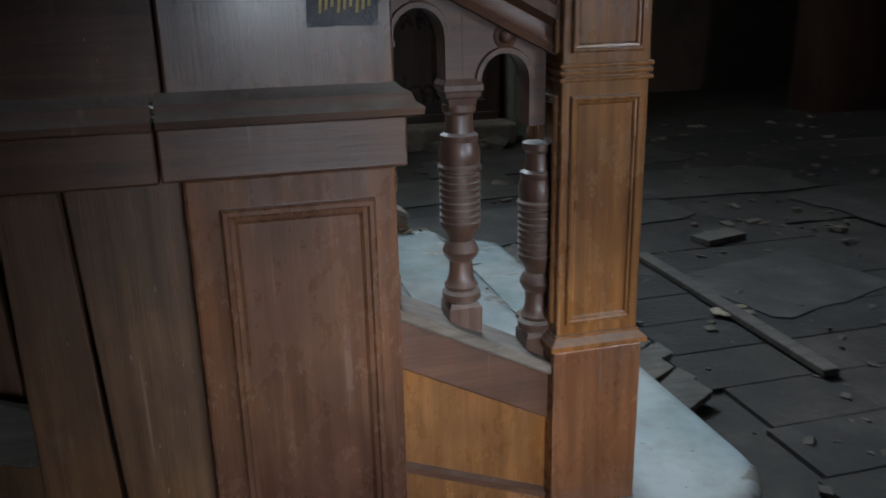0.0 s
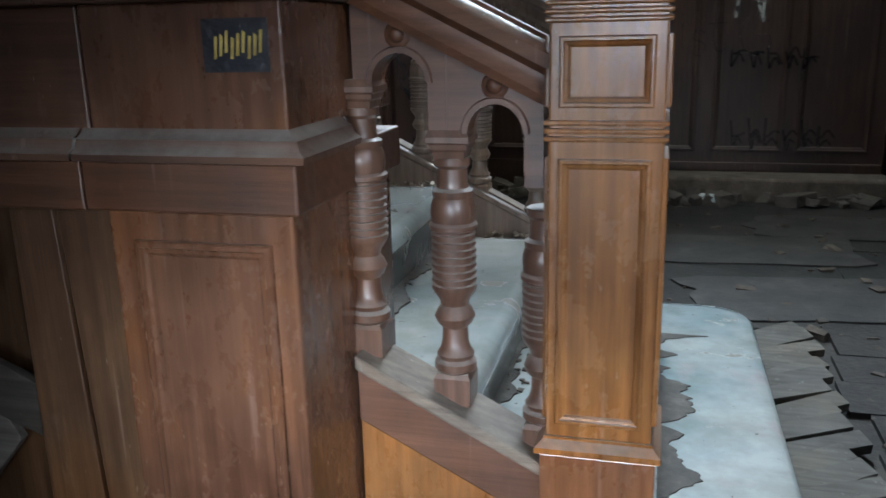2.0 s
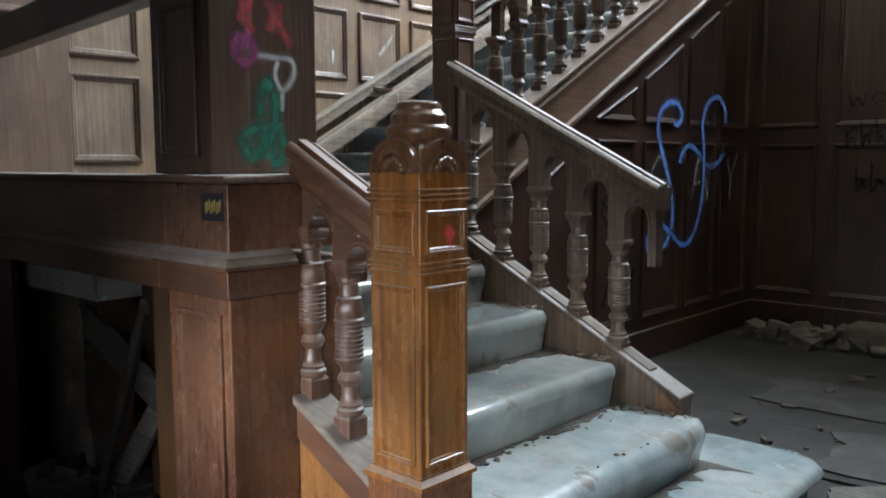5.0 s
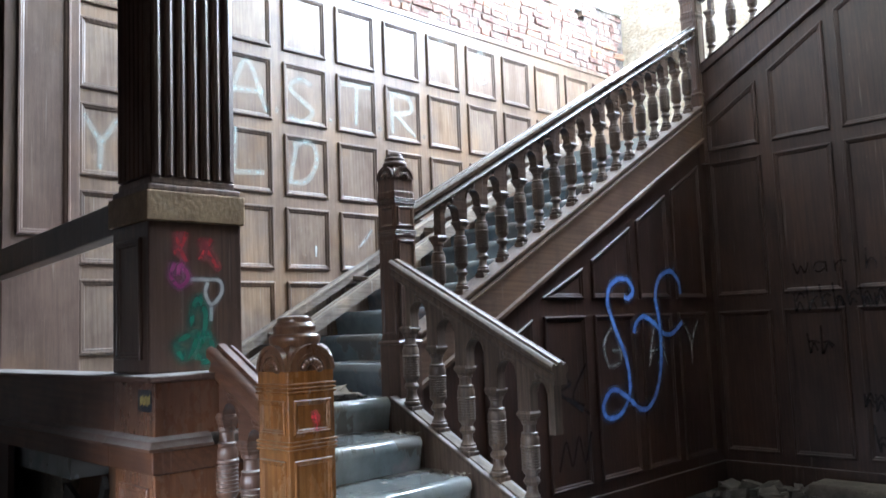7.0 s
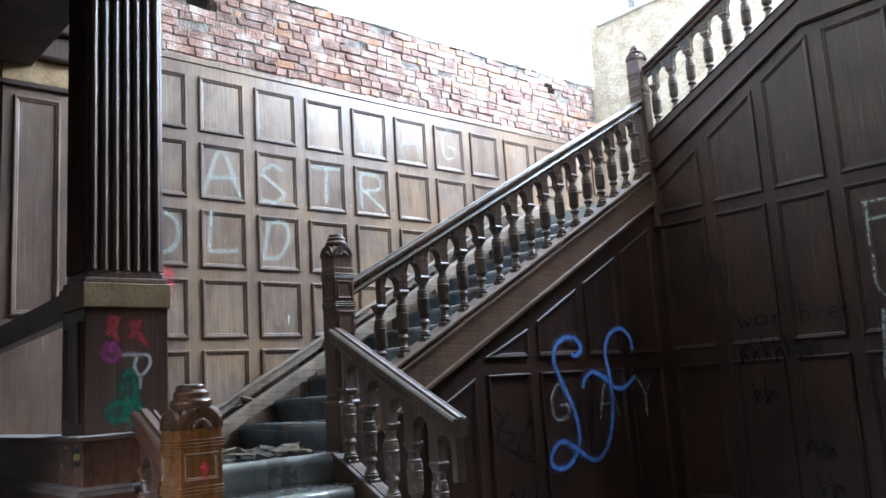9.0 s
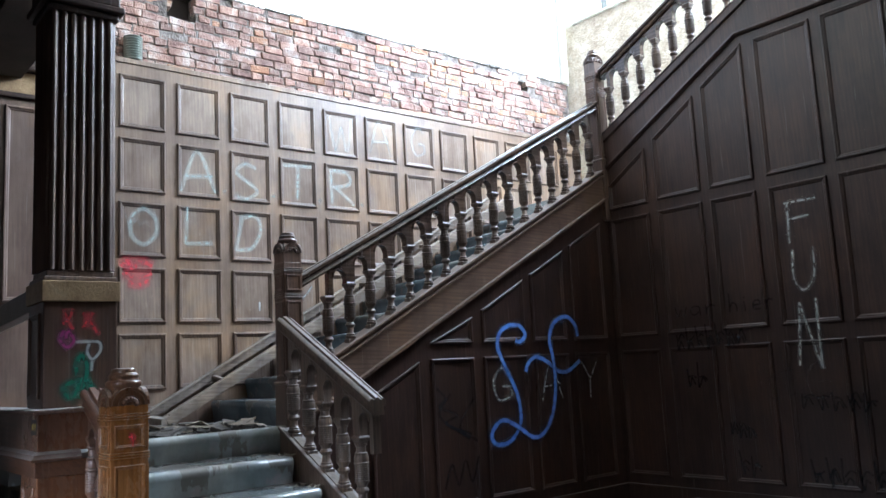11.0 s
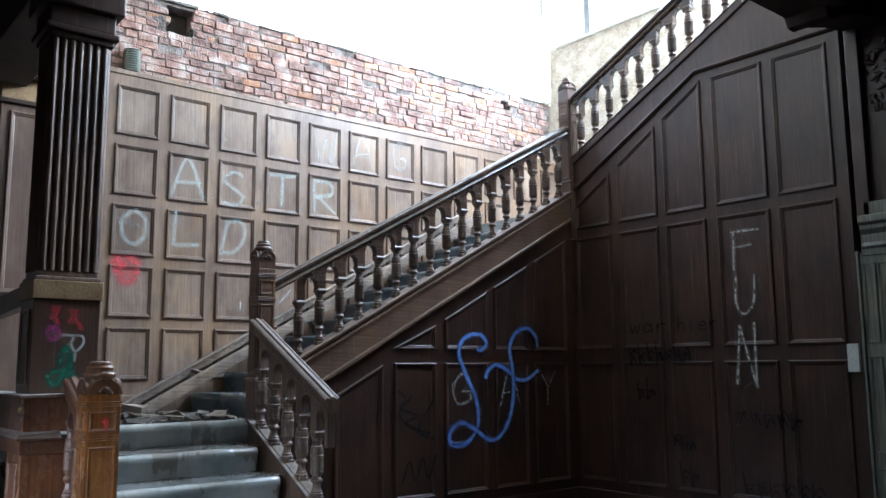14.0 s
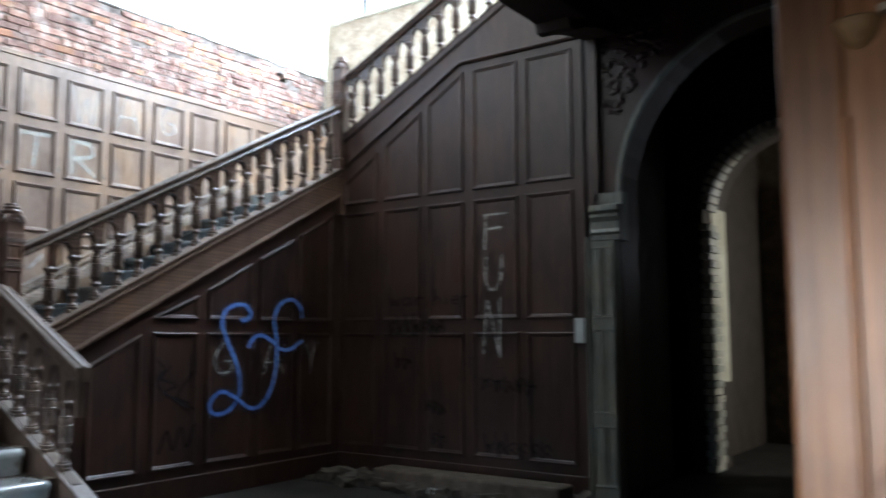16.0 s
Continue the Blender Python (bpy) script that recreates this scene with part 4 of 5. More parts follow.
def newel(name, label, x, y, w, z0, base_top, z_mid, z_ring, top, material, cap, foot_wood=None, group="newel posts"):
    """A square panelled post: plinth, long panel, rings, short panel, rings, arched head and turned cap. x, y: centre."""
    ob = thing(name, label, "newel post", group, at=(x, y, z0))
    h = w / 2
    part("plinth", boxes((x - h - 0.008, x + h + 0.008, y - h - 0.008, y + h + 0.008, z0, base_top)), foot_wood or material, ob, bevel=0.002)
    ring = square_mesh("plinth_moulding", material, [(h + 0.008, base_top), (h + 0.016, base_top + 0.004), (h + 0.016, base_top + 0.014), (h + 0.003, base_top + 0.026), (h + 0.003, base_top + 0.031)])
    link_mesh("plinth_moulding", ring, ob, loc=Vector((x, y, 0)) - ob.location)
    part("shaft", boxes((x - h, x + h, y - h, y + h, base_top + 0.03, z_ring + 0.07)), material, ob, bevel=0.004)
    for zr in (z_mid, z_ring):
        bm = bmesh.new()
        for k in range(3):
            e = h + 0.006
            box(bm, x - e, x + e, y - e, y + e, zr + 0.012 * k, zr + 0.012 * k + 0.008)
        part("ring_moulding", bm, material, ob, bevel=0.003)
    zh = z_ring + 0.036
    cap_h = 0.46 * w
    zt = top - cap_h
    arch = zt - zh - 0.012
    for axis, plane, sign, u in (("x", y - h, -1, x), ("x", y + h, 1, x), ("y", x + h, 1, y), ("y", x - h, -1, y)):
        panels_on(ob, axis, plane, sign, [rect(u - h + 0.016, u + h - 0.016, base_top + 0.055, z_mid - 0.025), rect(u - h + 0.016, u + h - 0.016, z_mid + 0.05, z_ring - 0.018)], material, scale=0.4)
        # arched head with a sunk fan between two bands
        bm = bmesh.new()
        rise = min(h - 0.004, arch * 0.72)
        foot = arch - rise
        for r0, r1, proud in ((1.0, 0.84, 0.008), (0.84, 0.66, 0.002), (0.66, 0.56, 0.007)):
            rows = []
            for k in range(13):
                a = math.pi * k / 12
                c, q = math.cos(a), math.sin(a)
                rows.append([bm.verts.new(place(axis, u + (h - 0.004) * r * c, plane + sign * d, zh + foot + rise * r * q)) for r, d in ((r0, -0.012), (r0, proud), (r1, proud), (r1, -0.012))])
            for p, q in zip(rows, rows[1:]):
                for k in range(4):
                    bm.faces.new((p[k], p[(k + 1) % 4], q[(k + 1) % 4], q[k]))
            bm.faces.new(rows[0])
            bm.faces.new(rows[-1])
        head = part("arched_head", bm, cap, ob)
        bm = bmesh.new()
        for a in range(12, 169, 24):
            c, q = math.cos(radians(a)), math.sin(radians(a))
            bmesh.ops.create_uvsphere(bm, u_segments=8, v_segments=5, radius=0.15 * h, matrix=Matrix.Translation(place(axis, u + 0.36 * h * c, plane + sign * 0.001, zh + foot + 0.36 * rise * q)) @ Matrix.Diagonal((1, 1, 1, 1)))
        part("fan_ribs", bm, cap, head, smooth=True)
    # shouldered block behind the four arches
    rows = [(h - 0.003, z_ring + 0.06), (h - 0.003, zh + foot + 0.15 * rise)]
    rows += [((h - 0.003) * (1 - 0.36 * (k / 6) ** 2.2), zh + foot + rise * (0.15 + 0.85 * k / 6)) for k in range(1, 7)]
    dome = square_mesh("dome", cap, rows)
    link_mesh("dome", dome, ob, loc=Vector((x, y, 0)) - ob.location)
    bm = bmesh.new()
    s = cap_h
    lathe(bm, [(0.4 * w, -0.3 * s), (0.47 * w, -0.06 * s), (0.48 * w, 0.12 * s), (0.45 * w, 0.22 * s), (0.4 * w, 0.27 * s), (0.385 * w, 0.38 * s), (0.4 * w, 0.45 * s), (0.4 * w, 0.56 * s), (0.35 * w, 0.66 * s), (0.325 * w, 0.72 * s), (0.33 * w, 0.84 * s), (0.3 * w, 0.94 * s), (0.2 * w, 0.99 * s), (0.03 * w, s)], 24, (x, y, zt))
    part("turned_cap", bm, cap, ob, "turned mushroom cap", smooth=True)
    return ob


newel("newel_post", "glossy orange-brown oak newel post with moulded panels, red paint splash", 0.533, 1.44, 0.168, 0.17, 0.52, 1.03, 1.2, 1.438, WOOD_ORANGE, WOOD_CAP, WOOD_RED)
newel("newel_post", "dusty brown oak newel post at the first landing", -0.765, 3.02, 0.145, 0.78, 1.3, 1.9, 2.08, 2.37, WOOD_BLOCK, WOOD_BLOCK)
newel("newel_post", "dark oak newel post at the upper landing", -0.775, 6.57, 0.14, 2.7, 3.3, 4.0, 4.16, 4.47, WOOD_BLOCK, WOOD_BLOCK)

# ---- column on its pedestal ----


LEDGE = ((0.014, 1.018), (0.034, 1.022), (0.036, 1.032), (0.024, 1.04), (0.02, 1.052), (0.008, 1.058), (0.0, 1.066))


def ledge_run(x0, x1, corner):
    """The moulded ledge along the front, turning the corner where it ends."""
    bm = bmesh.new()
    rows = []
    for d, z in LEDGE:
        pts = [(x0, 1.178 - d), (x1 + d, 1.178 - d), (x1 + d, 1.37)] if corner else [(x0, 1.178 - d), (x1, 1.178 - d)]
        rows.append([bm.verts.new((x, y, z)) for x, y in pts])
    for a, b in zip(rows, rows[1:]):
        for i in range(len(a) - 1):
            bm.faces.new((a[i], a[i + 1], b[i + 1], b[i]))
    return bm


def column(name, label, dx, group="columns", plain=False):
    """A square fluted column on a panelled pedestal; dx moves it along the hall."""
    ob = thing(name, label, "column", group, at=(dx - 0.1, 1.4, 0.0))
    if plain:
        part("post", boxes((dx - 0.376, dx - 0.285, 1.2, 1.62, 0.0, 3.7)), WOOD_TAN, ob, bevel=0.008)
        part("post_core", boxes((dx - 0.285, dx + 0.22, 1.207, 1.62, 0.0, 3.7)), WOOD_TAN, ob)
        part("fillet", boxes((dx - 0.289, dx - 0.28, 1.193, 1.207, 0.0, 1.7)), WOOD_TAN, ob, bevel=0.003)
        for r0 in (0.05, 0.075):
            bm = bmesh.new()
            prism(bm, "x", [(dx - 0.2 + r0 * math.cos(radians(k)), 1.17 + r0 * math.sin(radians(k))) for k in range(0, 181, 15)], 1.207 - 0.35 * (0.1 - r0), 1.21)
            part("roundel", bm, WOOD_TAN, ob, "carved round boss on the post", bevel=0.003)
        part("gilt_fragment", lathe(bmesh.new(), [(0.004, 1.795), (0.014, 1.799), (0.026, 1.812), (0.036, 1.838), (0.03, 1.843)], 14, (dx - 0.265, 1.215, 0)), GOLD_BAND, ob, "broken gilt corner ornament", smooth=True)
        part("broken_edge", boxes((dx - 0.235, dx - 0.19, 1.185, 1.209, 1.84, 1.852)), PLASTER_MAT, ob, "white broken plaster edge", bevel=0.003)
        return ob
    part("pedestal", boxes((dx - 0.19, dx + 0.112, 1.178, 1.62, 0.0, 0.945)), WOOD_RED, ob, bevel=0.005)
    part("frieze", boxes((dx - 0.216, dx + 0.128, 1.164, 1.64, 0.945, 1.02)), WOOD_RED_X, ob, bevel=0.004)
    part("ledge", ledge_run(dx - 0.214, dx + 0.115, True), WOOD_LEDGE, ob, "dusty moulded ledge with a crack", smooth=True)
    part("dado", boxes((dx - 0.2, dx + 0.115, 1.178, 1.63, 1.06, 1.24)), WOOD_RED, ob, bevel=0.004)
    part("top_ledge", boxes((dx - 0.25, dx + 0.138, 1.15, 1.65, 1.24, 1.262)), WOOD_LEDGE, ob, bevel=0.006)
    bl, br, bs, bn = dx - 0.349, dx - 0.045, 1.235, 1.6
    part("block", boxes((bl + 0.003, br, bs, bn, 1.262, 1.797)), WOOD_BLOCK, ob, bevel=0.006)
    part("gold_band", boxes((bl - 0.012, br + 0.012, bs - 0.012, bn + 0.012, 1.797, 1.905)), GOLD_BAND, ob, bevel=0.005)
    part("base_moulding", boxes((bl, br, bs, bn, 1.905, 1.93), (bl + 0.015, br - 0.015, bs + 0.015, bn - 0.015, 1.93, 1.96)), WOOD_COLUMN, ob, bevel=0.006)
    part("shaft_core", boxes((bl + 0.03, br - 0.03, bs + 0.03, bn - 0.03, 1.96, 3.36)), WOOD_COLUMN, ob)
    reed = lathe(bmesh.new(), [(0.016, 1.965), (0.016, 3.35), (0.014, 3.36)], 8)
    me = mesh_of("reed", reed, WOOD_COLUMN)
    for k in range(7):
        for fx, fy in ((bl + 0.04 + (br - bl - 0.08) * k / 6, bs + 0.02), (bl + 0.04 + (br - bl - 0.08) * k / 6, bn - 0.02)):
            link_mesh("reed", me, ob, loc=Vector((fx, fy, 0)) - ob.location)
        for fx, fy in ((br - 0.02, bs + 0.04 + (bn - bs - 0.08) * k / 6), (bl + 0.02, bs + 0.04 + (bn - bs - 0.08) * k / 6)):
            link_mesh("reed", me, ob, loc=Vector((fx, fy, 0)) - ob.location)
    part("capital", boxes((bl - 0.005, br + 0.005, bs - 0.005, bn + 0.005, 3.36, 3.4), (bl - 0.03, br + 0.03, bs - 0.03, bn + 0.03, 3.4, 3.44), (bl - 0.01, br + 0.01, bs - 0.01, bn + 0.01, 3.44, 3.56), (bl - 0.05, br + 0.05, bs - 0.05, bn + 0.05, 3.56, 3.68)), WOOD_DARK, ob, bevel=0.01)
    panels_on(ob, "x", bs, -1, [rect(bl + 0.05, br - 0.05, 1.31, 1.74)], WOOD_BLOCK, scale=0.7)
    panels_on(ob, "x", 1.178, -1, [rect(dx - 0.144, dx + 0.078, 0.3, 0.9)], WOOD_RED, scale=0.6)
    return ob


column("column", "square fluted dark oak column on a red-brown pedestal, sprayed with graffiti", 0.0)
column("column", "light brown wooden post with a broken gilt ornament", 5.405, plain=True)

# low wall beside the landing
dado = thing("dado_wall", "red-brown oak low wall under the landing, its lower panels torn out", "low wall", at=(-1.2, 1.2, 0.0))
part("dado", boxes((-2.3, -0.203, 1.18, 1.3, 1.05, 1.24)), WOOD_RED_X, dado, bevel=0.004)
part("top_ledge", boxes((-2.3, -0.253, 1.153, 1.33, 1.24, 1.26)), WOOD_LEDGE, dado, bevel=0.005)
part("ledge", ledge_run(-2.3, -0.219, False), WOOD_LEDGE, dado, smooth=True)
part("frieze", boxes((-2.3, -0.219, 1.166, 1.3, 0.943, 1.019)), WOOD_RED_X, dado, bevel=0.004)
for b0, b1, t0, t1, m in ((-0.316, -0.19, -0.362, -0.19, WOOD_PLANK), (-0.459, -0.325, -0.455, -0.369, WOOD_PLANK)):
    bm = bmesh.new()
    prism(bm, "x", [(b0, 0.0), (b1, 0.0), (t1, 0.96), (t0, 0.96)], 1.27, 1.297)
    part("plank", bm, m, dado, bevel=0.003)
part("plank", boxes((-2.3, -1.35, 1.185, 1.212, 0.0, 0.942)), WOOD_DARK, dado, bevel=0.003)
for p0, p1, w, y0, m in (((-1.04, 0.73), (-0.46, 0.5), 0.12, 1.31, WOOD_LATH), ((-0.98, 0.0), (-0.56, 0.82), 0.05, 1.286, WOOD_LATH), ((-0.95, 0.08), (-0.6, 0.46), 0.1, 1.34, GREY_BOARD)):
    d = (Vector(p1) - Vector(p0)).normalized()
    e = Vector((-d.y, d.x)) * w / 2
    bm = bmesh.new()
    prism(bm, "x", [tuple(Vector(p0) - e), tuple(Vector(p1) - 0.7 * e), tuple(Vector(p1) + e + d * 0.03), tuple(Vector(p0) + e)], y0, y0 + 0.022)
    part("broken_board", bm, m, dado, "splintered loose board", bevel=0.003)
part("upright_board", boxes((-1.15, -0.9, 1.42, 1.445, 0.0, 1.0)), WOOD_PLANK, dado, bevel=0.004)
part("upright_board", prism(bmesh.new(), "x", [(-0.7, 0.0), (-0.47, 0.0), (-0.5, 0.96), (-0.74, 0.96)], 1.38, 1.405), WOOD_PLANK, dado, bevel=0.004)
# dark sheet added behind the plank gaps as the void's shade
tagged(part("wall_under_landing", boxes((-2.3, -0.15, 1.5, 1.56, 0.0, 0.95)), CEILING_SHADE_MAT), "added dark sheet standing for the shade under the landing", "wall", kind="structure")
bm = bmesh.new()
columns(bm, "x", [(-2.2, 0.0, 0.95), (-1.19, 0.0, 0.95), (-1.185, 0.0, 0.76), (-1.16, 0.0, 0.7), (-1.155, 0.0, 0.36), (-1.12, 0.0, 0.26), (-1.1, 0.0, 0.1)], 1.36, 1.49)
tagged(part("masonry_patch", bm, MASONRY_MAT), "crumbling plastered masonry behind the torn panels", "masonry", kind="structure")
beam = tagged(part("rail_beam", columns(bmesh.new(), "x", [(-2.3, 1.715, 1.855), (-0.35, 1.8, 1.93)], 1.3, 1.38), WOOD_BLOCK, bevel=0.008), "dark wooden rail between column and wall", "rail")

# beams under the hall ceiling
tagged(part("ceiling_beam", boxes((2.2, 2.6, 1.2, 5.7, 3.87, 4.5), (2.2, 2.6, 5.7, 6.56, 4.15, 4.5)), CEILING_SHADE_MAT, bevel=0.01), "dark beam along the stairwell's edge", "beam", kind="structure")
tagged(part("ceiling_beam", boxes((-2.35, 9.0, 1.2, 1.6, 3.72, 4.5)), CEILING_SHADE_MAT, bevel=0.01), "dark beam over the columns", "beam", kind="structure")

# ---- arch wall of the hall ----
AX, AR, SPRING = 3.84, 1.38, 2.6
arch_wall = thing("wall_arch", "dark wall with a wide round arch into a passage", "wall", kind="structure", at=(3.8, 6.6, 0))
cols = [(2.19, -0.1, 4.5), (AX - AR, -0.1, 4.5)]
for k in range(25):
    th = math.pi * k / 24
    cols.append((AX - AR * math.cos(th), SPRING + AR * math.sin(th), 4.5))
cols += [(AX + AR, -0.1, 4.5), (9.0, -0.1, 4.5)]
part("masonry", columns(bmesh.new(), "x", cols, 6.57, 6.95), WOOD_DARK, arch_wall)
bm = bmesh.new()
for r0, r1, y0, y1 in ((AR - 0.012, AR + 0.022, 6.545, 6.6),):
    prev = None
    for k in range(33):
        th = math.pi * k / 32
        c, s = math.cos(th), math.sin(th)
        ring = [bm.verts.new((AX - r * c, y, SPRING + r * s)) for r, y in ((r0, y0), (r1, y0), (r1, y1), (r0, y1))]
        if prev:
            for i in range(4):
                bm.faces.new((prev[i], prev[(i + 1) % 4], ring[(i + 1) % 4], ring[i]))
        prev = ring
part("archivolt", bm, WOOD_GREY, arch_wall, smooth=True)
pila = thing("arch_pilaster", "grey-green panelled pilaster with moulded capital carrying the arch", "pilaster", at=(2.34, 6.5, 0))
part("shaft", boxes((2.22, 2.455, 6.44, 6.6, 0.0, 2.22)), WOOD_GREY, pila, bevel=0.005)
part("shaft_edge", boxes((2.2, 2.222, 6.42, 6.6, 0.0, 2.24)), WOOD_GREY, pila, bevel=0.004)
panels_on(pila, "x", 6.44, -1, [rect(a, a + 0.095, z0, z1) for z0, z1 in ((1.55, 2.15), (0.75, 1.45), (0.15, 0.65)) for a in (2.24, 2.35)], WOOD_GREY, scale=0.5)
part("capital", prism(bmesh.new(), "y", [(6.6, 2.2), (6.43, 2.2), (6.43, 2.25), (6.415, 2.27), (6.43, 2.3), (6.43, 2.36), (6.405, 2.4), (6.405, 2.43), (6.38, 2.45), (6.38, 2.5), (6.5, 2.51), (6.5, 2.62), (6.6, 2.62)], 2.25, 2.52), WOOD_GREY, pila, bevel=0.006)
# inner arch of the passage
IX, IR, IS = 3.41, 0.9, 2.66
cols = [(2.3, -0.1, 4.5), (IX - IR, -0.1, 4.5)]
for k in range(17):
    th = math.pi * k / 16
    cols.append((IX - IR * math.cos(th), IS + IR * math.sin(th), 4.5))
cols += [(IX + IR, -0.1, 4.5), (9.0, -0.1, 4.5)]
inner = thing("wall_passage", "dark passage wall with a round arch lined in pale brick", "wall", kind="structure", at=(4, 9, 0))
part("masonry", columns(bmesh.new(), "x", cols, 8.6, 9.35), CEILING_SHADE_MAT, inner)
part("side", boxes((2.22, 2.3, 6.95, 11.7, -0.1, 4.5)), CEILING_SHADE_MAT, inner)
quoin = bmesh.new()
box(quoin, -0.045, 0.045, -0.012, 0.3, -0.034, 0.034)
quoin = mesh_of("brick", quoin, WHITE_MAT)
for k in range(33):
    q = link_mesh("brick", quoin, inner, loc=Vector((IX - IR + 0.02 + 0.02 * (k % 2), 8.59, 0.04 + 0.078 * k)) - inner.location)
for k in range(1, 30):
    th = math.pi * k / 30
    q = link_mesh("brick", quoin, inner, loc=Vector((IX - (IR - 0.02) * math.cos(th), 8.59, IS + (IR - 0.02) * math.sin(th))) - inner.location)
    q.rotation_euler = (0, th, 0)
part("reveal", boxes((IX - IR - 0.01, IX - IR + 0.012, 8.88, 9.36, 0.9, IS + 0.2)), PLASTER_MAT, inner)
door = thing("door_1", "brown plank door at the end of the passage", "door", kind="structure", at=(3.4, 11.6, 0))
part("leaf", boxes((2.6, 3.75, 11.55, 11.68, 0.0, 3.3)), WOOD_BLOCK, door, bevel=0.01)
# fill lamp added to brighten the arch reveal from the unseen east end
area("passage_fill_light", (8.95, 11.15, 2.5), (2.57, 9.1, 1.9), 0.6, 0.8, 45, (1.0, 0.92, 0.7), 80)
part("jamb", boxes((3.77, 3.83, 11.6, 11.69, 0.0, 2.34)), PLASTER_MAT, door, "pale plaster strip beside the door")

# small fittings
sw = thing("light_switch", "pale grey plastic light switch on dark panelling", "switch", at=(2.09, FUN_Y - 0.02, 1.43))
part("plate", boxes((2.032, 2.12, FUN_Y - 0.035, FUN_Y, 1.335, 1.55)), SWITCH_MAT, sw, bevel=0.004)
st = thing("sticker", "black sticker with gold lettering on the pedestal", "sticker", at=(0.045, 1.177, 1.18))
part("sheet", boxes((-0.004, 0.095, 1.1762, 1.178, 1.144, 1.216)), DARK_PRINT, st)

# sticker lettering as plain bars
for k in range(9):
    x = 0.012 + 0.0085 * k
    bm = bmesh.new()
    z0 = 1.162 + 0.004 * (k % 3)
    prism(bm, "x", [(x, z0), (x + 0.004, z0), (x + 0.007, z0 + 0.03 - 0.004 * (k % 2)), (x + 0.003, z0 + 0.03)], 1.1756, 1.1764)
    part("print_bar", bm, GOLD_PRINT, st)

# ---- graffiti ----
G = BACK_X + 0.022


def cell(c, r):
    return 1.863 + 0.4915 * c, 3.475 - 0.5435 * r


astr = []
for ch, u0, u1, z0, z1, dot in (("A", 2.87, 3.185, 2.975, 3.335, 3.264), ("S", 3.36, 3.605, 2.955, 3.275, 3.748), ("T", 3.86, 4.16, 3.0, 3.325, 4.244), ("R", 4.36, 4.635, 2.99, 3.32, 4.731)):
    astr += letter(ch, u0, z0, u1 - u0, z1 - z0)
    astr.append([(dot - 0.014, 3.01), (dot, 3.003), (dot + 0.014, 2.996)])
graffiti("graffiti_letters", "pale sprayed letters A S T R on stair wall panels", "y", G, 1, astr, 0.064, CHALK)
old = []
for ch, u0, u1, z0, z1 in (("Y", 1.887, 2.105, 2.43, 2.765), ("O", 2.43, 2.675, 2.49, 2.8), ("L", 2.895, 3.165, 2.5, 2.835), ("D", 3.345, 3.635, 2.475, 2.8)):
    old += letter(ch, u0, z0, u1 - u0, z1 - z0)
graffiti("graffiti_letters", "pale sprayed letters Y O L D on stair wall panels", "y", G, 1, old, 0.064, CHALK)
graffiti("graffiti_scribble", "thin pale scratches inside a sprayed letter", "y", G + 0.001, 1, [[(2.4, 2.74), (2.44, 2.62), (2.47, 2.6)], [(2.47, 2.66), (2.5, 2.7), (2.52, 2.64), (2.56, 2.69), (2.6, 2.64)]], 0.014, CHALK)
wag = []
for ch, u0, u1, z0, z1 in (("W", 4.377, 4.64, 3.53, 3.875), ("A", 4.85, 5.11, 3.545, 3.9), ("G", 5.37, 5.575, 3.58, 3.9)):
    wag += letter(ch, u0, z0, u1 - u0, z1 - z0)
graffiti("graffiti_letters", "faint pale sprayed letters W A G near the panelling's top", "y", G, 1, wag, 0.05, CHALK_THIN)
graffiti("graffiti_scribble", "soft red spray patch on an oak panel", "y", G, 1, [
    [(2.37, 2.3), (2.42, 2.35), (2.46, 2.29), (2.53, 2.35), (2.62, 2.31)],
    [(2.38, 2.25), (2.48, 2.22), (2.62, 2.25)], [(2.43, 2.18), (2.5, 2.15), (2.6, 2.19)]], 0.12, RED)
y0, z0 = cell(3, 3)
graffiti("paint_dab", "small white paint dab on an oak panel", "y", G, 1, [[(y0 + 0.25, z0 + 0.1), (y0 + 0.25, z0 + 0.13), (y0 + 0.25, z0 + 0.18)]], 0.04, WHITE)
y0, z0 = cell(4, 3)
graffiti("paint_dab", "pale smear of paint on an oak panel", "y", G, 1, [[(y0 + 0.16, z0 + 0.18), (y0 + 0.24, z0 + 0.26), (y0 + 0.3, z0 + 0.33)]], 0.05, CHALK_DIM)

U = UNDER_X + 0.022
graffiti("graffiti_monogram", "bright blue looping sprayed monogram on dark panelling", "y", U, 1, [
    [(5.22, 1.56), (5.28, 1.55), (5.34, 1.61), (5.25, 1.69), (5.08, 1.66), (5.0, 1.53), (5.08, 1.33), (5.2, 1.1), (5.22, 0.87), (5.1, 0.73), (4.93, 0.71), (4.88, 0.8), (5.0, 0.9), (5.17, 0.84), (5.36, 0.73), (5.52, 0.78), (5.63, 0.96), (5.67, 1.17), (5.66, 1.39), (5.63, 1.57), (5.71, 1.71), (5.87, 1.76), (5.98, 1.68), (6.0, 1.58)],
    [(5.32, 1.29), (5.36, 1.36), (5.46, 1.41), (5.6, 1.36), (5.72, 1.28), (5.85, 1.27), (6.02, 1.36)]], 0.088, BLUE, shift=-0.045)
gay = letter("G", 4.865, 1.05, 0.25, 0.28) + letter("A", 5.46, 1.035, 0.26, 0.31) + letter("Y", 6.0, 1.02, 0.216, 0.335)
graffiti("graffiti_letters", "thin grey sprayed letters G A Y on dark panelling", "y", UNDER_X + 0.021, 1, gay, 0.06, CHALK_DIM)
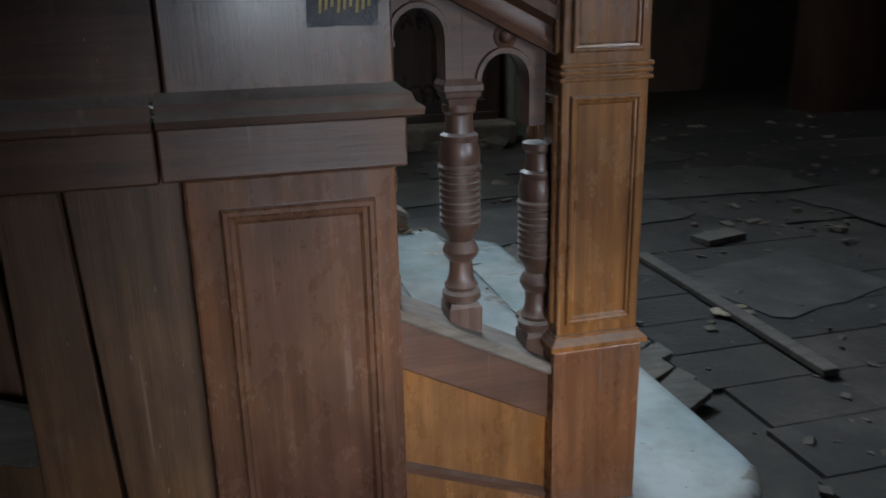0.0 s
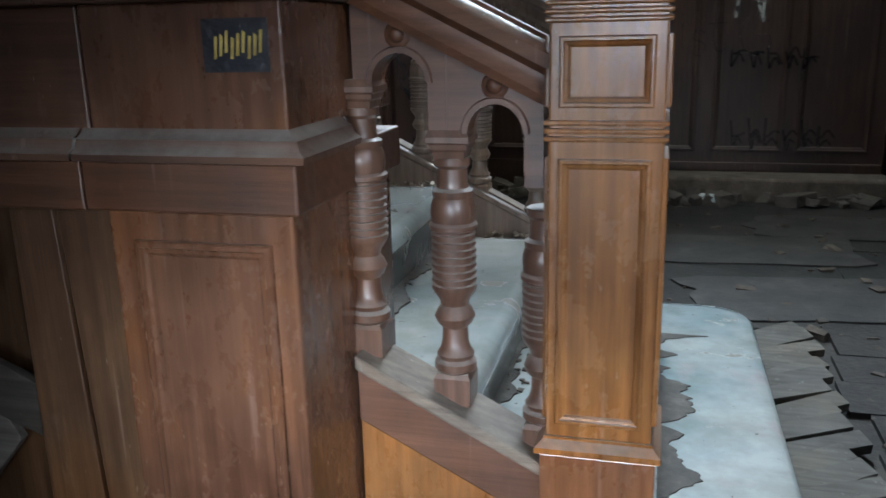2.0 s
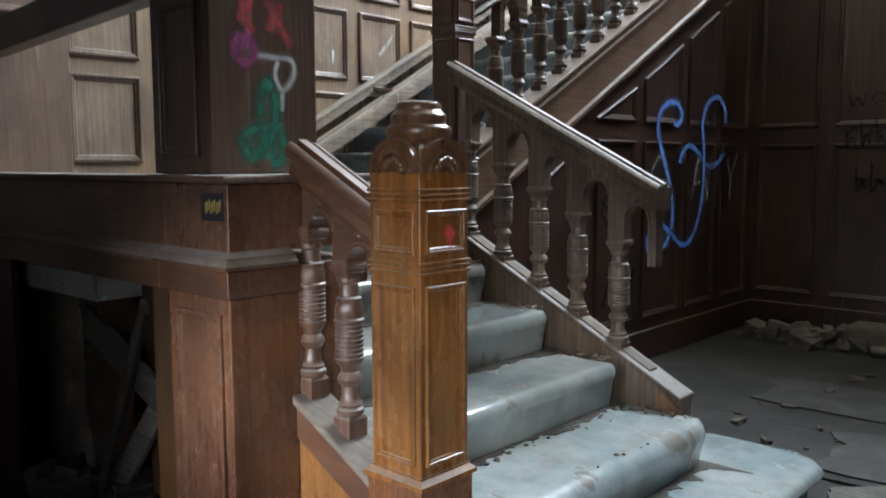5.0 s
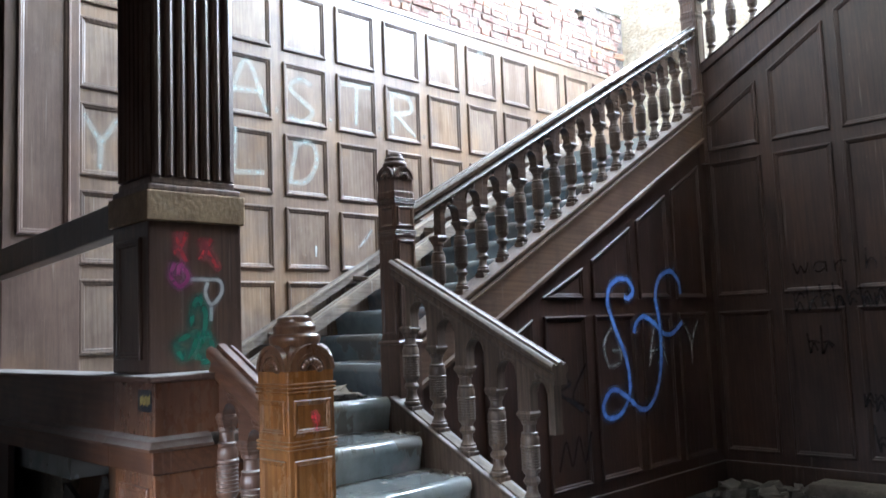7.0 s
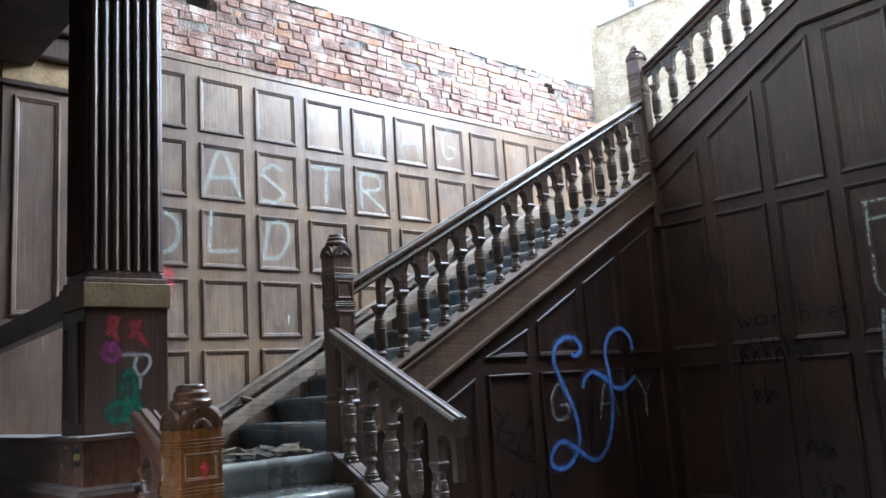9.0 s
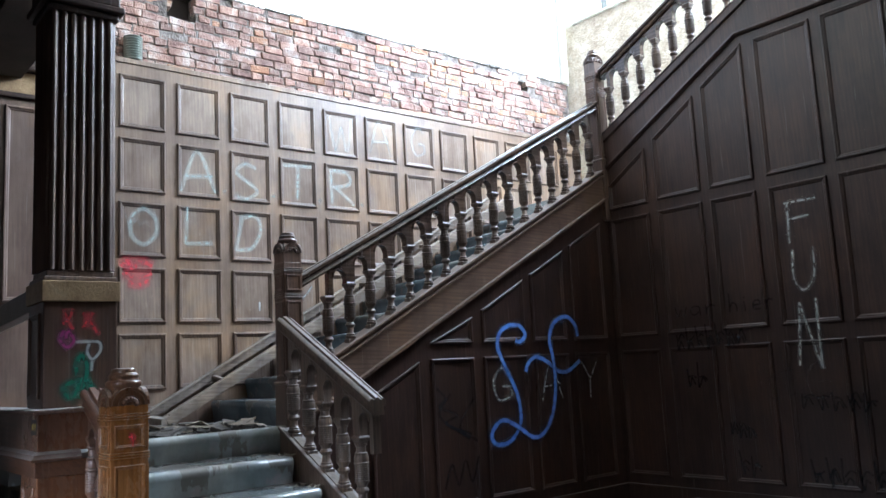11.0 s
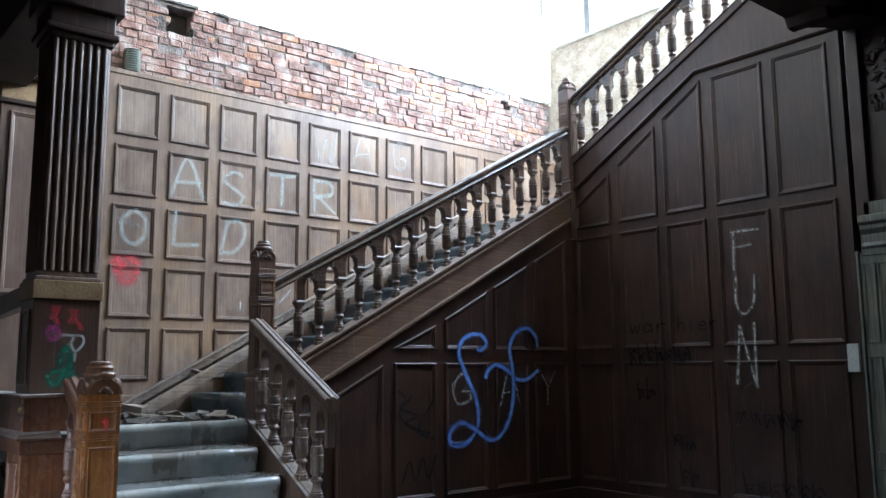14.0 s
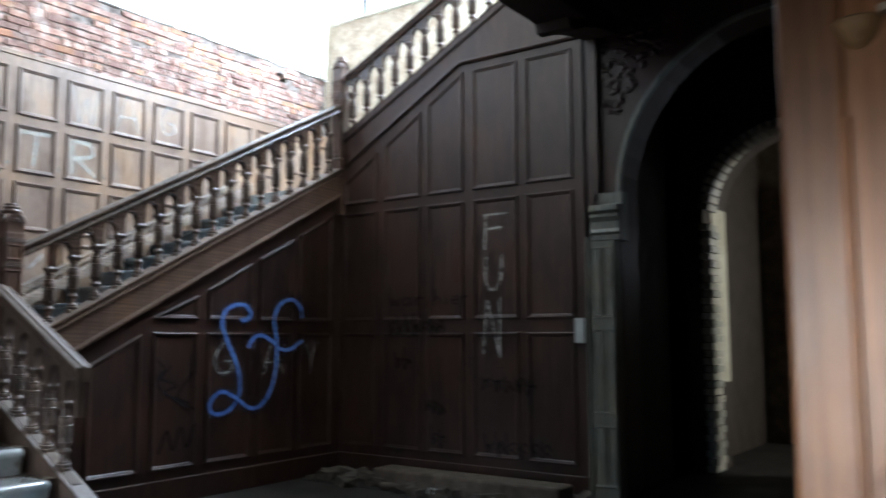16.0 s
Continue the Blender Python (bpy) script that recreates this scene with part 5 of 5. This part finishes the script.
graffiti("graffiti_scribble", "black sprayed zigzag scribble on dark panelling", "y", U, 1, [
    [(4.28, 1.2), (4.36, 1.12), (4.3, 1.05), (4.48, 0.98), (4.36, 0.92), (4.62, 0.82)], [(4.42, 1.15), (4.3, 0.98), (4.6, 0.78)], [(4.66, 1.1), (4.5, 0.88), (4.68, 0.76)],
    [(4.32, 0.42), (4.4, 0.6), (4.46, 0.44), (4.54, 0.62), (4.6, 0.45), (4.68, 0.64)]], 0.04, BLACK)

F = FUN_Y - 0.022
graffiti("graffiti_letters", "pale chalky letters F U N written downwards on panelling", "x", F, -1,
         letter("F", 1.088, 2.21, 0.265, 0.33) + letter("U", 1.098, 1.825, 0.205, 0.33) + letter("N", 1.075, 1.2, 0.19, 0.53), 0.055, CHALK_DIM)
# black marker words drawn grey, with the torch's reflection in their colour
graffiti("graffiti_letters", "thin marker letters i s t G, torch sheen painted on as grey", "x", F, -1, [
    [(0.72, 1.2), (0.725, 1.02)], [(0.715, 1.27), (0.725, 1.25)], [(0.88, 1.13), (0.82, 1.15), (0.8, 1.09), (0.88, 1.05), (0.86, 0.97), (0.79, 0.99)],
    [(0.95, 1.27), (0.94, 1.1), (0.97, 1.0), (1.03, 1.02)], [(0.9, 1.19), (1.02, 1.2)],
    [(1.3, 1.2), (1.2, 1.25), (1.12, 1.12), (1.18, 0.98), (1.3, 1.0), (1.31, 1.1), (1.22, 1.1)]], 0.02, MARKER_SHEEN)
SMALL = {
    "w": [[(0, 1), (0.25, 0.05), (0.5, 0.7), (0.75, 0.05), (1, 1)]],
    "a": [[(0.85, 0.9), (0.3, 0.95), (0.1, 0.4), (0.4, 0.05), (0.8, 0.35)], [(0.85, 0.95), (0.9, 0.0)]],
    "r": [[(0.15, 1), (0.2, 0)], [(0.2, 0.55), (0.5, 0.95), (0.9, 0.85)]],
    "h": [[(0.12, 1.9), (0.1, 0)], [(0.1, 0.5), (0.5, 0.95), (0.85, 0.6), (0.88, 0)]],
    "i": [[(0.45, 0.95), (0.5, 0)], [(0.45, 1.4), (0.52, 1.32)]],
    "e": [[(0.1, 0.5), (0.85, 0.6), (0.6, 0.98), (0.15, 0.75), (0.2, 0.15), (0.85, 0.1)]],
}
hier = []
for word, u, w in (("war", -0.04, 0.15), ("hier", 0.5, 0.11)):
    for k, ch in enumerate(word):
        hier += [[(u + k * w + p * 0.8 * w, 1.7 + q * 0.085) for p, q in line] for line in SMALL[ch]]
graffiti("marker_words", "black marker words war hier on dark panelling", "x", F, -1, hier, 0.026, BLACK)
words = []
rng = random.Random(4)
for u, z, n, w in ((-0.05, 1.43, 7, 0.1), (0.03, 1.1, 2, 0.11), (1.07, 0.9, 5, 0.12), (0.42, 0.66, 3, 0.08), (0.47, 0.36, 2, 0.11), (1.09, 0.33, 6, 0.12)):
    for k in range(n):
        a = u + k * w
        up, drop = rng.uniform(0.09, 0.2), rng.uniform(-0.03, 0.02)
        words.append([(a, z + up), (a + rng.uniform(0.0, 0.3) * w, z + drop), (a + 0.4 * w, z + rng.uniform(0.04, 0.1)), (a + 0.7 * w, z + rng.uniform(-0.02, 0.03))])
        words.append([(a + 0.1 * w, z + rng.uniform(0.03, 0.08)), (a + 0.5 * w, z + rng.uniform(0.05, 0.12)), (a + 0.85 * w, z + rng.uniform(0.0, 0.1))])
graffiti("marker_scrawl", "rows of illegible black marker scrawl on panelling", "x", F, -1, words, 0.03, BLACK)

C = -0.045 + 0.004
graffiti("spray_mark", "red sprayed crosses on the column block", "y", C, 1, [
    [(1.36, 1.76), (1.375, 1.7), (1.4, 1.65)], [(1.4, 1.76), (1.38, 1.71), (1.35, 1.68)], [(1.5, 1.74), (1.475, 1.7), (1.45, 1.66)], [(1.45, 1.74), (1.49, 1.68), (1.53, 1.625)]], 0.056, RED, shift=-0.025)
graffiti("spray_mark", "purple sprayed patch on the column block", "y", C, 1, [[(1.36, 1.65), (1.345, 1.6), (1.38, 1.565), (1.41, 1.6), (1.38, 1.64), (1.37, 1.6)]], 0.055, MAGENTA, shift=-0.03)
graffiti("spray_mark", "white sprayed loop with a drip on the column block", "y", C + 0.001, 1, [[(1.41, 1.59), (1.47, 1.59), (1.53, 1.585), (1.535, 1.54), (1.495, 1.5), (1.47, 1.54), (1.48, 1.58)], [(1.495, 1.5), (1.493, 1.44)]], 0.032, WHITE, shift=-0.025)
graffiti("spray_mark", "dark green sprayed clover shape on the column block", "y", C + 0.002, 1, [
    [(1.42, 1.42), (1.42, 1.48), (1.445, 1.52), (1.47, 1.46), (1.46, 1.38), (1.44, 1.3)], [(1.44, 1.39), (1.39, 1.385), (1.355, 1.35), (1.385, 1.31), (1.42, 1.34), (1.44, 1.41)], [(1.47, 1.4), (1.495, 1.35), (1.48, 1.3), (1.45, 1.29)]], 0.068, GREEN, shift=-0.025)
graffiti("paint_splash", "red paint splash on the newel's small panel", "y", 0.617 + 0.006, 1, [[(1.445, 1.15), (1.45, 1.12), (1.453, 1.085)], [(1.432, 1.13), (1.468, 1.125)]], 0.036, RED)

# ---- fallen boards and litter on the landing and the middle flight ----
def board(name, label, p0, p1, w, t, material, parent=None):
    """A plank from p0 to p1, w wide and t thick."""
    a, b = Vector(p0), Vector(p1)
    d = b - a
    m = Matrix.Translation((a + b) / 2) @ d.to_track_quat("X", "Z").to_matrix().to_4x4()
    bm = bmesh.new()
    box(bm, -d.length / 2, d.length / 2, -w / 2, w / 2, -t / 2, t / 2)
    bmesh.ops.transform(bm, matrix=m, verts=bm.verts)
    ob = part(name, bm, material, parent, bevel=0.004)
    return ob if parent else tagged(ob, label, "board")


frame_thing = thing("fallen_rail_frame", "pale dusty handrail frame lying along the middle flight", "fallen rail", at=(-2.1, 2.5, 1.06))
board("rail", "", (-2.25, 2.53, 1.085), (-2.25, 6.4, 3.186), 0.1, 0.06, WOOD_PALE, frame_thing)
board("rail_bead", "", (-2.2, 2.56, 1.135), (-2.2, 6.4, 3.22), 0.025, 0.02, WOOD_PALE, frame_thing)
board("rail", "", (-1.95, 2.58, 1.05), (-1.95, 6.35, 3.097), 0.11, 0.075, WOOD_PALE, frame_thing)
board("rail_bead", "", (-1.915, 2.6, 1.105), (-1.915, 6.35, 3.14), 0.03, 0.02, WOOD_PALE, frame_thing)
board("rail_bead", "", (-1.985, 2.6, 1.1), (-1.985, 6.35, 3.135), 0.02, 0.018, WOOD_GREYED, frame_thing)
board("rail_bead", "", (-2.285, 2.56, 1.13), (-2.285, 6.4, 3.215), 0.02, 0.018, WOOD_GREYED, frame_thing)
board("slat", "", (-2.1, 2.7, 1.115), (-2.1, 6.35, 3.1), 0.05, 0.02, WOOD_GREYED, frame_thing)
board("end_piece", "", (-2.29, 2.52, 1.08), (-1.9, 2.58, 1.055), 0.1, 0.055, WOOD_PALE, frame_thing)
for k in range(4):
    q = 3.1 + 0.75 * k
    board("stub", "", (-2.25, q, 1.385 + 0.543 * (q - 3.1)), (-1.95, q, 1.34 + 0.543 * (q - 3.1)), 0.04, 0.03, WOOD_GREYED, frame_thing)
rng = random.Random(8)


def chunks(name, label, n, xr, yr, z, size, material, flat=0.5):
    """Loose crumbs and scraps that nobody could count."""
    bm = bmesh.new()
    for _ in range(n):
        s = rng.uniform(*size)
        at = Vector((rng.uniform(*xr), rng.uniform(*yr), z + s * flat * 0.3))
        m = Matrix.Translation(at) @ Euler((rng.uniform(-0.3, 0.3), rng.uniform(-0.3, 0.3), rng.uniform(0, 6.28))).to_matrix().to_4x4() @ Matrix.Diagonal((s * rng.uniform(0.6, 1.6), s * rng.uniform(0.4, 1), s * flat, 1))
        vs = [m @ Vector((x + rng.uniform(-0.15, 0.15), y + rng.uniform(-0.15, 0.15), q)) for x in (-0.5, 0.5) for y in (-0.5, 0.5) for q in (-0.5, 0.5)]
        v = [bm.verts.new(p) for p in vs]
        for f in ((0, 1, 3, 2), (4, 6, 7, 5), (0, 4, 5, 1), (2, 3, 7, 6), (0, 2, 6, 4), (1, 5, 7, 3)):
            bm.faces.new([v[i] for i in f])
    return tagged(part(name, bm, material), label, "debris", kind="stuff")


chunks("landing_debris", "splinters and plaster crumbs on the landing", 130, (-1.9, -0.85), (1.7, 2.95), LAND, (0.02, 0.12), RUBBLE_MAT, 0.25)
chunks("landing_scraps", "pale torn paper and plaster scraps on the landing", 26, (-1.7, -1.0), (2.3, 2.95), LAND, (0.06, 0.2), MASONRY_MAT, 0.1)
chunks("step_debris", "dirt crumbs along the lower steps", 14, (0.3, 0.6), (1.6, 2.85), 0.341, (0.004, 0.012), RUBBLE_MAT, 0.6)
for i, nx in enumerate(NOSES[1:]):
    chunks("step_crumbs", "grit and splinters in the step's inner angle", 60, (nx - 0.38, nx - 0.32), (1.55, 2.86), RISE * (i + 2), (0.004, 0.014), RUBBLE_MAT, 0.5)
    chunks("step_crumbs", "grit and splinters at the step's end", 30, (nx - 0.3, nx - 0.06), (2.8, 2.88), RISE * (i + 2), (0.005, 0.018), MASONRY_MAT, 0.5)
chunks("floor_debris", "plaster and wood rubble scattered over the floor", 230, (0.2, 5.5), (3.3, 6.5), 0.0, (0.01, 0.06), RUBBLE_MAT, 0.45)
chunks("floor_debris", "small rubble beside the bottom step", 320, (1.0, 3.0), (1.2, 4.2), 0.0, (0.006, 0.035), RUBBLE_MAT, 0.45)
chunks("wall_base_rubble", "rubble heaped along the panelling's foot", 150, (-0.6, 2.2), (5.9, 6.5), 0.02, (0.03, 0.16), RUBBLE_MAT, 0.5)
chunks("void_rubble", "stones in the void under the landing", 60, (-1.3, -0.3), (1.22, 1.48), 0.05, (0.05, 0.18), RUBBLE_MAT, 0.8)

# ---- floor pieces ----
rng = random.Random(3)
y = 3.5
for k, w in enumerate((0.62, 0.7, 0.52, 0.6, 0.5)):
    x = -0.7 + rng.uniform(-0.3, 0.1)
    while x < 5.5:
        ln = rng.uniform(1.1, 2.4)
        bm = bmesh.new()
        box(bm, x, x + ln - 0.003, y, y + w - 0.003, -0.03, 0.0 + rng.uniform(-0.003, 0.004))
        part("floor_board", bm, FLOOR_MAT, floor)
        x += ln
    y += w
for k in range(9):
    y0 = 1.25 + 0.25 * k
    bm = bmesh.new()
    box(bm, 1.22 + 0.03 * (k % 3), 2.6, y0, y0 + 0.244, -0.03, 0.004 + rng.uniform(-0.003, 0.004))
    part("floor_board", bm, FLOOR_MAT, floor)


def torn_sheet(x, y, w, d, turn):
    """A curling sheet of old floor covering with a ragged edge."""
    ob = thing("floor_covering", "torn curling grey floor covering sheet on the boards", "floor covering", "torn sheets", at=(x, y, 0.0095))
    bm = bmesh.new()
    n = 36
    ring = []
    for k in range(n):
        a = 2 * math.pi * k / n
        c, q = math.cos(a), math.sin(a)
        m = 1 / max(abs(c), abs(q))
        r = m * (1 + 0.12 * noise.noise(Vector((x + 2 * c, y + 2 * q, 0.3)))) + rng.uniform(-0.03, 0.03)
        ring.append((c * r * w / 2, q * r * d / 2, 0.005 * max(0, noise.noise(Vector((c * 2, q * 2, x))))))
    top = [bm.verts.new(p) for p in ring]
    low = [bm.verts.new((p[0], p[1], -0.008)) for p in ring]
    mid = bm.verts.new((0, 0, 0))
    for i in range(n):
        j = (i + 1) % n
        bm.faces.new((top[i], top[j], mid))
        bm.faces.new((low[i], low[j], top[j], top[i]))
    part("sheet", bm, LINO_MAT, ob, loc=Vector())
    ob.rotation_euler = (0, 0, radians(turn))


for row in ((1.5, 3.95, 1.5, 0.62, 8), (2.7, 4.45, 1.3, 0.7, -5), (0.9, 4.75, 1.5, 0.6, 4), (3.6, 3.7, 1.2, 0.8, 12), (2.1, 5.35, 1.9, 0.6, 0), (2.05, 2.75, 0.7, 0.55, 15)):
    torn_sheet(*row)
tooth = bmesh.new()
box(tooth, -0.12, 0.14, -0.033, 0.033, -0.02, 0.012)
tooth = mesh_of("parquet_block", tooth, WOOD_PALE_X)
parquet = thing("parquet_remnant", "broken edge of herringbone parquet beside the bottom step", "parquet", at=(1.08, 2.6, 0.01))
for k in range(17):
    q = link_mesh("parquet_block", tooth, parquet, loc=Vector((1.06 + 0.025 * math.sin(k * 2.3), 1.9 + 0.092 * k, 0.022 + 0.008 * math.sin(k * 4.7))) - parquet.location)
    q.rotation_euler = (radians(13 + 4 * math.sin(k * 3.1)), radians(-5), radians(27 + 7 * math.sin(k * 1.7)))
board("lath", "long pale lath lying on the floor boards", (1.64, 3.2, 0.025), (1.63, 1.95, 0.025), 0.06, 0.025, WOOD_LATH)
board("lath", "grey board end lying on the floor", (2.0, 3.3, 0.025), (2.24, 3.36, 0.025), 0.12, 0.03, WOOD_LATH)
ledge = tagged(part("stone_kerb", boxes((0.15, 2.1, 6.05, 6.34, 0.0, 0.17)), RUBBLE_MAT, bevel=0.02), "low broken stone kerb along the panelling", "kerb", kind="structure")
plate = thing("plaster_scrap", "white pierced plaster ornament scrap on the floor", "plaster scrap", at=(1.62, 2.5, 0.02))
bm = bmesh.new()
for k in range(9):
    a = 2.4 * k
    bmesh.ops.create_uvsphere(bm, u_segments=8, v_segments=5, radius=0.02, matrix=Matrix.Translation((1.62 + 0.06 * math.cos(a) * (k % 3) / 1.5, 2.5 + 0.05 * math.sin(a) * (k % 3) / 1.5, 0.022)) @ Matrix.Diagonal((1.3, 1, 0.4, 1)))
part("ornament", bm, MASONRY_MAT, plate, smooth=True)


def bottle(at, turn, label, material):
    ob = thing("bottle", label, "bottle", "litter by the wall", at=at)
    ob.rotation_euler = (radians(90), 0, radians(turn))
    part("body", lathe(bmesh.new(), [(0.0, -0.1), (0.03, -0.1), (0.035, -0.09), (0.035, 0.03), (0.028, 0.06), (0.013, 0.08), (0.013, 0.11)], 14), material, ob, smooth=True, loc=Vector())
    part("lid", lathe(bmesh.new(), [(0.015, 0.108), (0.016, 0.11), (0.016, 0.126), (0.012, 0.13)], 12), GOLD_PRINT, ob, "yellow screw cap", loc=Vector())


bottle((0.95, 5.95, 0.04), 70, "white plastic bottle lying by the kerb", SWITCH_MAT)
bottle((0.45, 5.96, 0.04), 110, "crushed grey bottle lying by the kerb", RUBBLE_MAT)

# carved panel above the arch pilaster
carv = thing("carved_spandrel", "dark carved foliage panel beside the arch", "carving", at=(2.45, 6.55, 3.8))
part("post", boxes((2.2, 2.3, 6.5, 6.57, 2.5, 4.3)), WOOD_DARK, carv, bevel=0.006)
bm = bmesh.new()
rng = random.Random(5)
for k in range(190):
    x = rng.uniform(2.33, 2.95)
    z = rng.uniform(3.3, 4.15)
    if math.hypot(x - AX, z - SPRING) > AR + 0.16:
        bmesh.ops.create_uvsphere(bm, u_segments=7, v_segments=5, radius=rng.uniform(0.015, 0.035), matrix=Matrix.Translation((x, 6.565, z)) @ Euler((0, rng.uniform(0, 3), 0)).to_matrix().to_4x4() @ Matrix.Diagonal((1.5, 0.6, 0.7, 1)))
part("foliage", bm, WOOD_DARK, carv, smooth=True)
brk = thing("beam_bracket", "dark curved bracket under the beam's end", "bracket", at=(2.3, 6.2, 3.9))
bm = bmesh.new()
prism(bm, "y", [(6.56, 4.02), (6.2, 3.96), (5.9, 3.88), (5.72, 3.8), (5.63, 3.8), (5.58, 3.9), (5.58, 4.2), (6.56, 4.2)][::-1], 2.19, 2.5)
part("body", bm, CEILING_SHADE_MAT, brk, bevel=0.01)

# coil pipe above the panelling
pipe = thing("metal_pipe", "short ribbed grey metal pipe on the panelling's top", "pipe", at=(-2.42, 2.5, 4.07))
prof = []
for k in range(10):
    prof += [(0.075, 0.022 * k), (0.08, 0.022 * k + 0.008), (0.07, 0.022 * k + 0.016)]
part("body", lathe(bmesh.new(), prof, 16, (-2.4, 2.49, 4.08)), PIPE_MAT, pipe, smooth=True)

# ---- bright sky beyond the windows ----
glow, gn, gl, gb = mat("overcast_sky")
gb.inputs["Emission Color"].default_value, gb.inputs["Emission Strength"].default_value = (1, 1, 1, 1), 2.5
bm = bmesh.new()
for vs in (((-9, -4, 3), (-9, 15, 3), (-9, 15, 16), (-9, -4, 16)), ((-9, 15, -1), (9, 15, -1), (9, 15, 16), (-9, 15, 16))):
    bm.faces.new([bm.verts.new(v) for v in vs])
tagged(part("backdrop", bm, glow), "white overcast sky beyond the stair windows", "sky", kind="structure")

# ---- bricks of the back wall above the panelling ----
rng = random.Random(11)
BRICKS = []
for ln in (0.245, 0.118, 0.19):
    for v in range(3):
        bm = bmesh.new()
        box(bm, 0, 0.09, 0, ln - 0.008, 0, 0.066)
        for vert in bm.verts:
            vert.co += Vector((rng.uniform(-0.006, 0.006), rng.uniform(-0.01, 0.01), rng.uniform(-0.009, 0.009)))
        bmesh.ops.bevel(bm, geom=bm.edges[:], offset=0.006, segments=1, affect="EDGES")
        BRICKS.append((ln, mesh_of("brick", bm, BRICK_ORANGE if v == 2 else BRICK_MAT)))
for row in range(11):
    z = 4.078 + 0.0738 * row
    y = 1.9 + (0.06 if row % 2 else 0.0)
    while y < 7.92:
        kind = rng.choice((0, 1, 1, 2) if row % 2 else (0, 0, 1, 2))
        orange = rng.random() < (0.28 if 4.6 < y < 6.2 and rng.random() < 0.8 else 0.07)
        ln, me = BRICKS[3 * kind + (2 if orange else rng.choice((0, 1)))]
        mid = y + ln / 2
        in_hole = (2.79 < mid < 3.11 and 4.56 < z < 4.83) or (7.16 < mid < 7.38 and 4.65 < z < 4.77)
        if not in_hole and not (row == 10 and rng.random() < 0.1):
            b = link_mesh("brick", me, wall_back, loc=Vector((-2.548 + rng.uniform(-0.008, 0.008), y, z + rng.uniform(-0.004, 0.004))))
            b.rotation_euler = (radians(rng.uniform(-2.2, 2.2)), 0, radians(rng.uniform(-1.6, 1.6)))
        y += ln
# dark plates at the back of both holes stand for the shade inside
part("putlog_hole", boxes((-2.66, -2.65, 2.815, 3.085, 4.585, 4.85), (-2.62, -2.61, 7.185, 7.36, 4.68, 4.79)), CEILING_SHADE_MAT, wall_back)
bm = bmesh.new()
y = 1.9
while y < 7.95:
    ln = rng.uniform(0.05, 0.2)
    box(bm, -2.64, -2.452 + rng.uniform(-0.02, 0.008), y, y + ln, 4.88, 4.892 + rng.uniform(0.0, 0.026))
    y += ln
part("mortar_bed", bm, STEP_SIDE, wall_back, "ragged dark mortar bed along the wall top", bevel=0.004)
chunks("brick_crumbs", "broken mortar and brick crumbs along the wall top", 260, (-2.62, -2.47), (1.9, 8.0), 4.888, (0.012, 0.035), RUBBLE_MAT, 0.6)
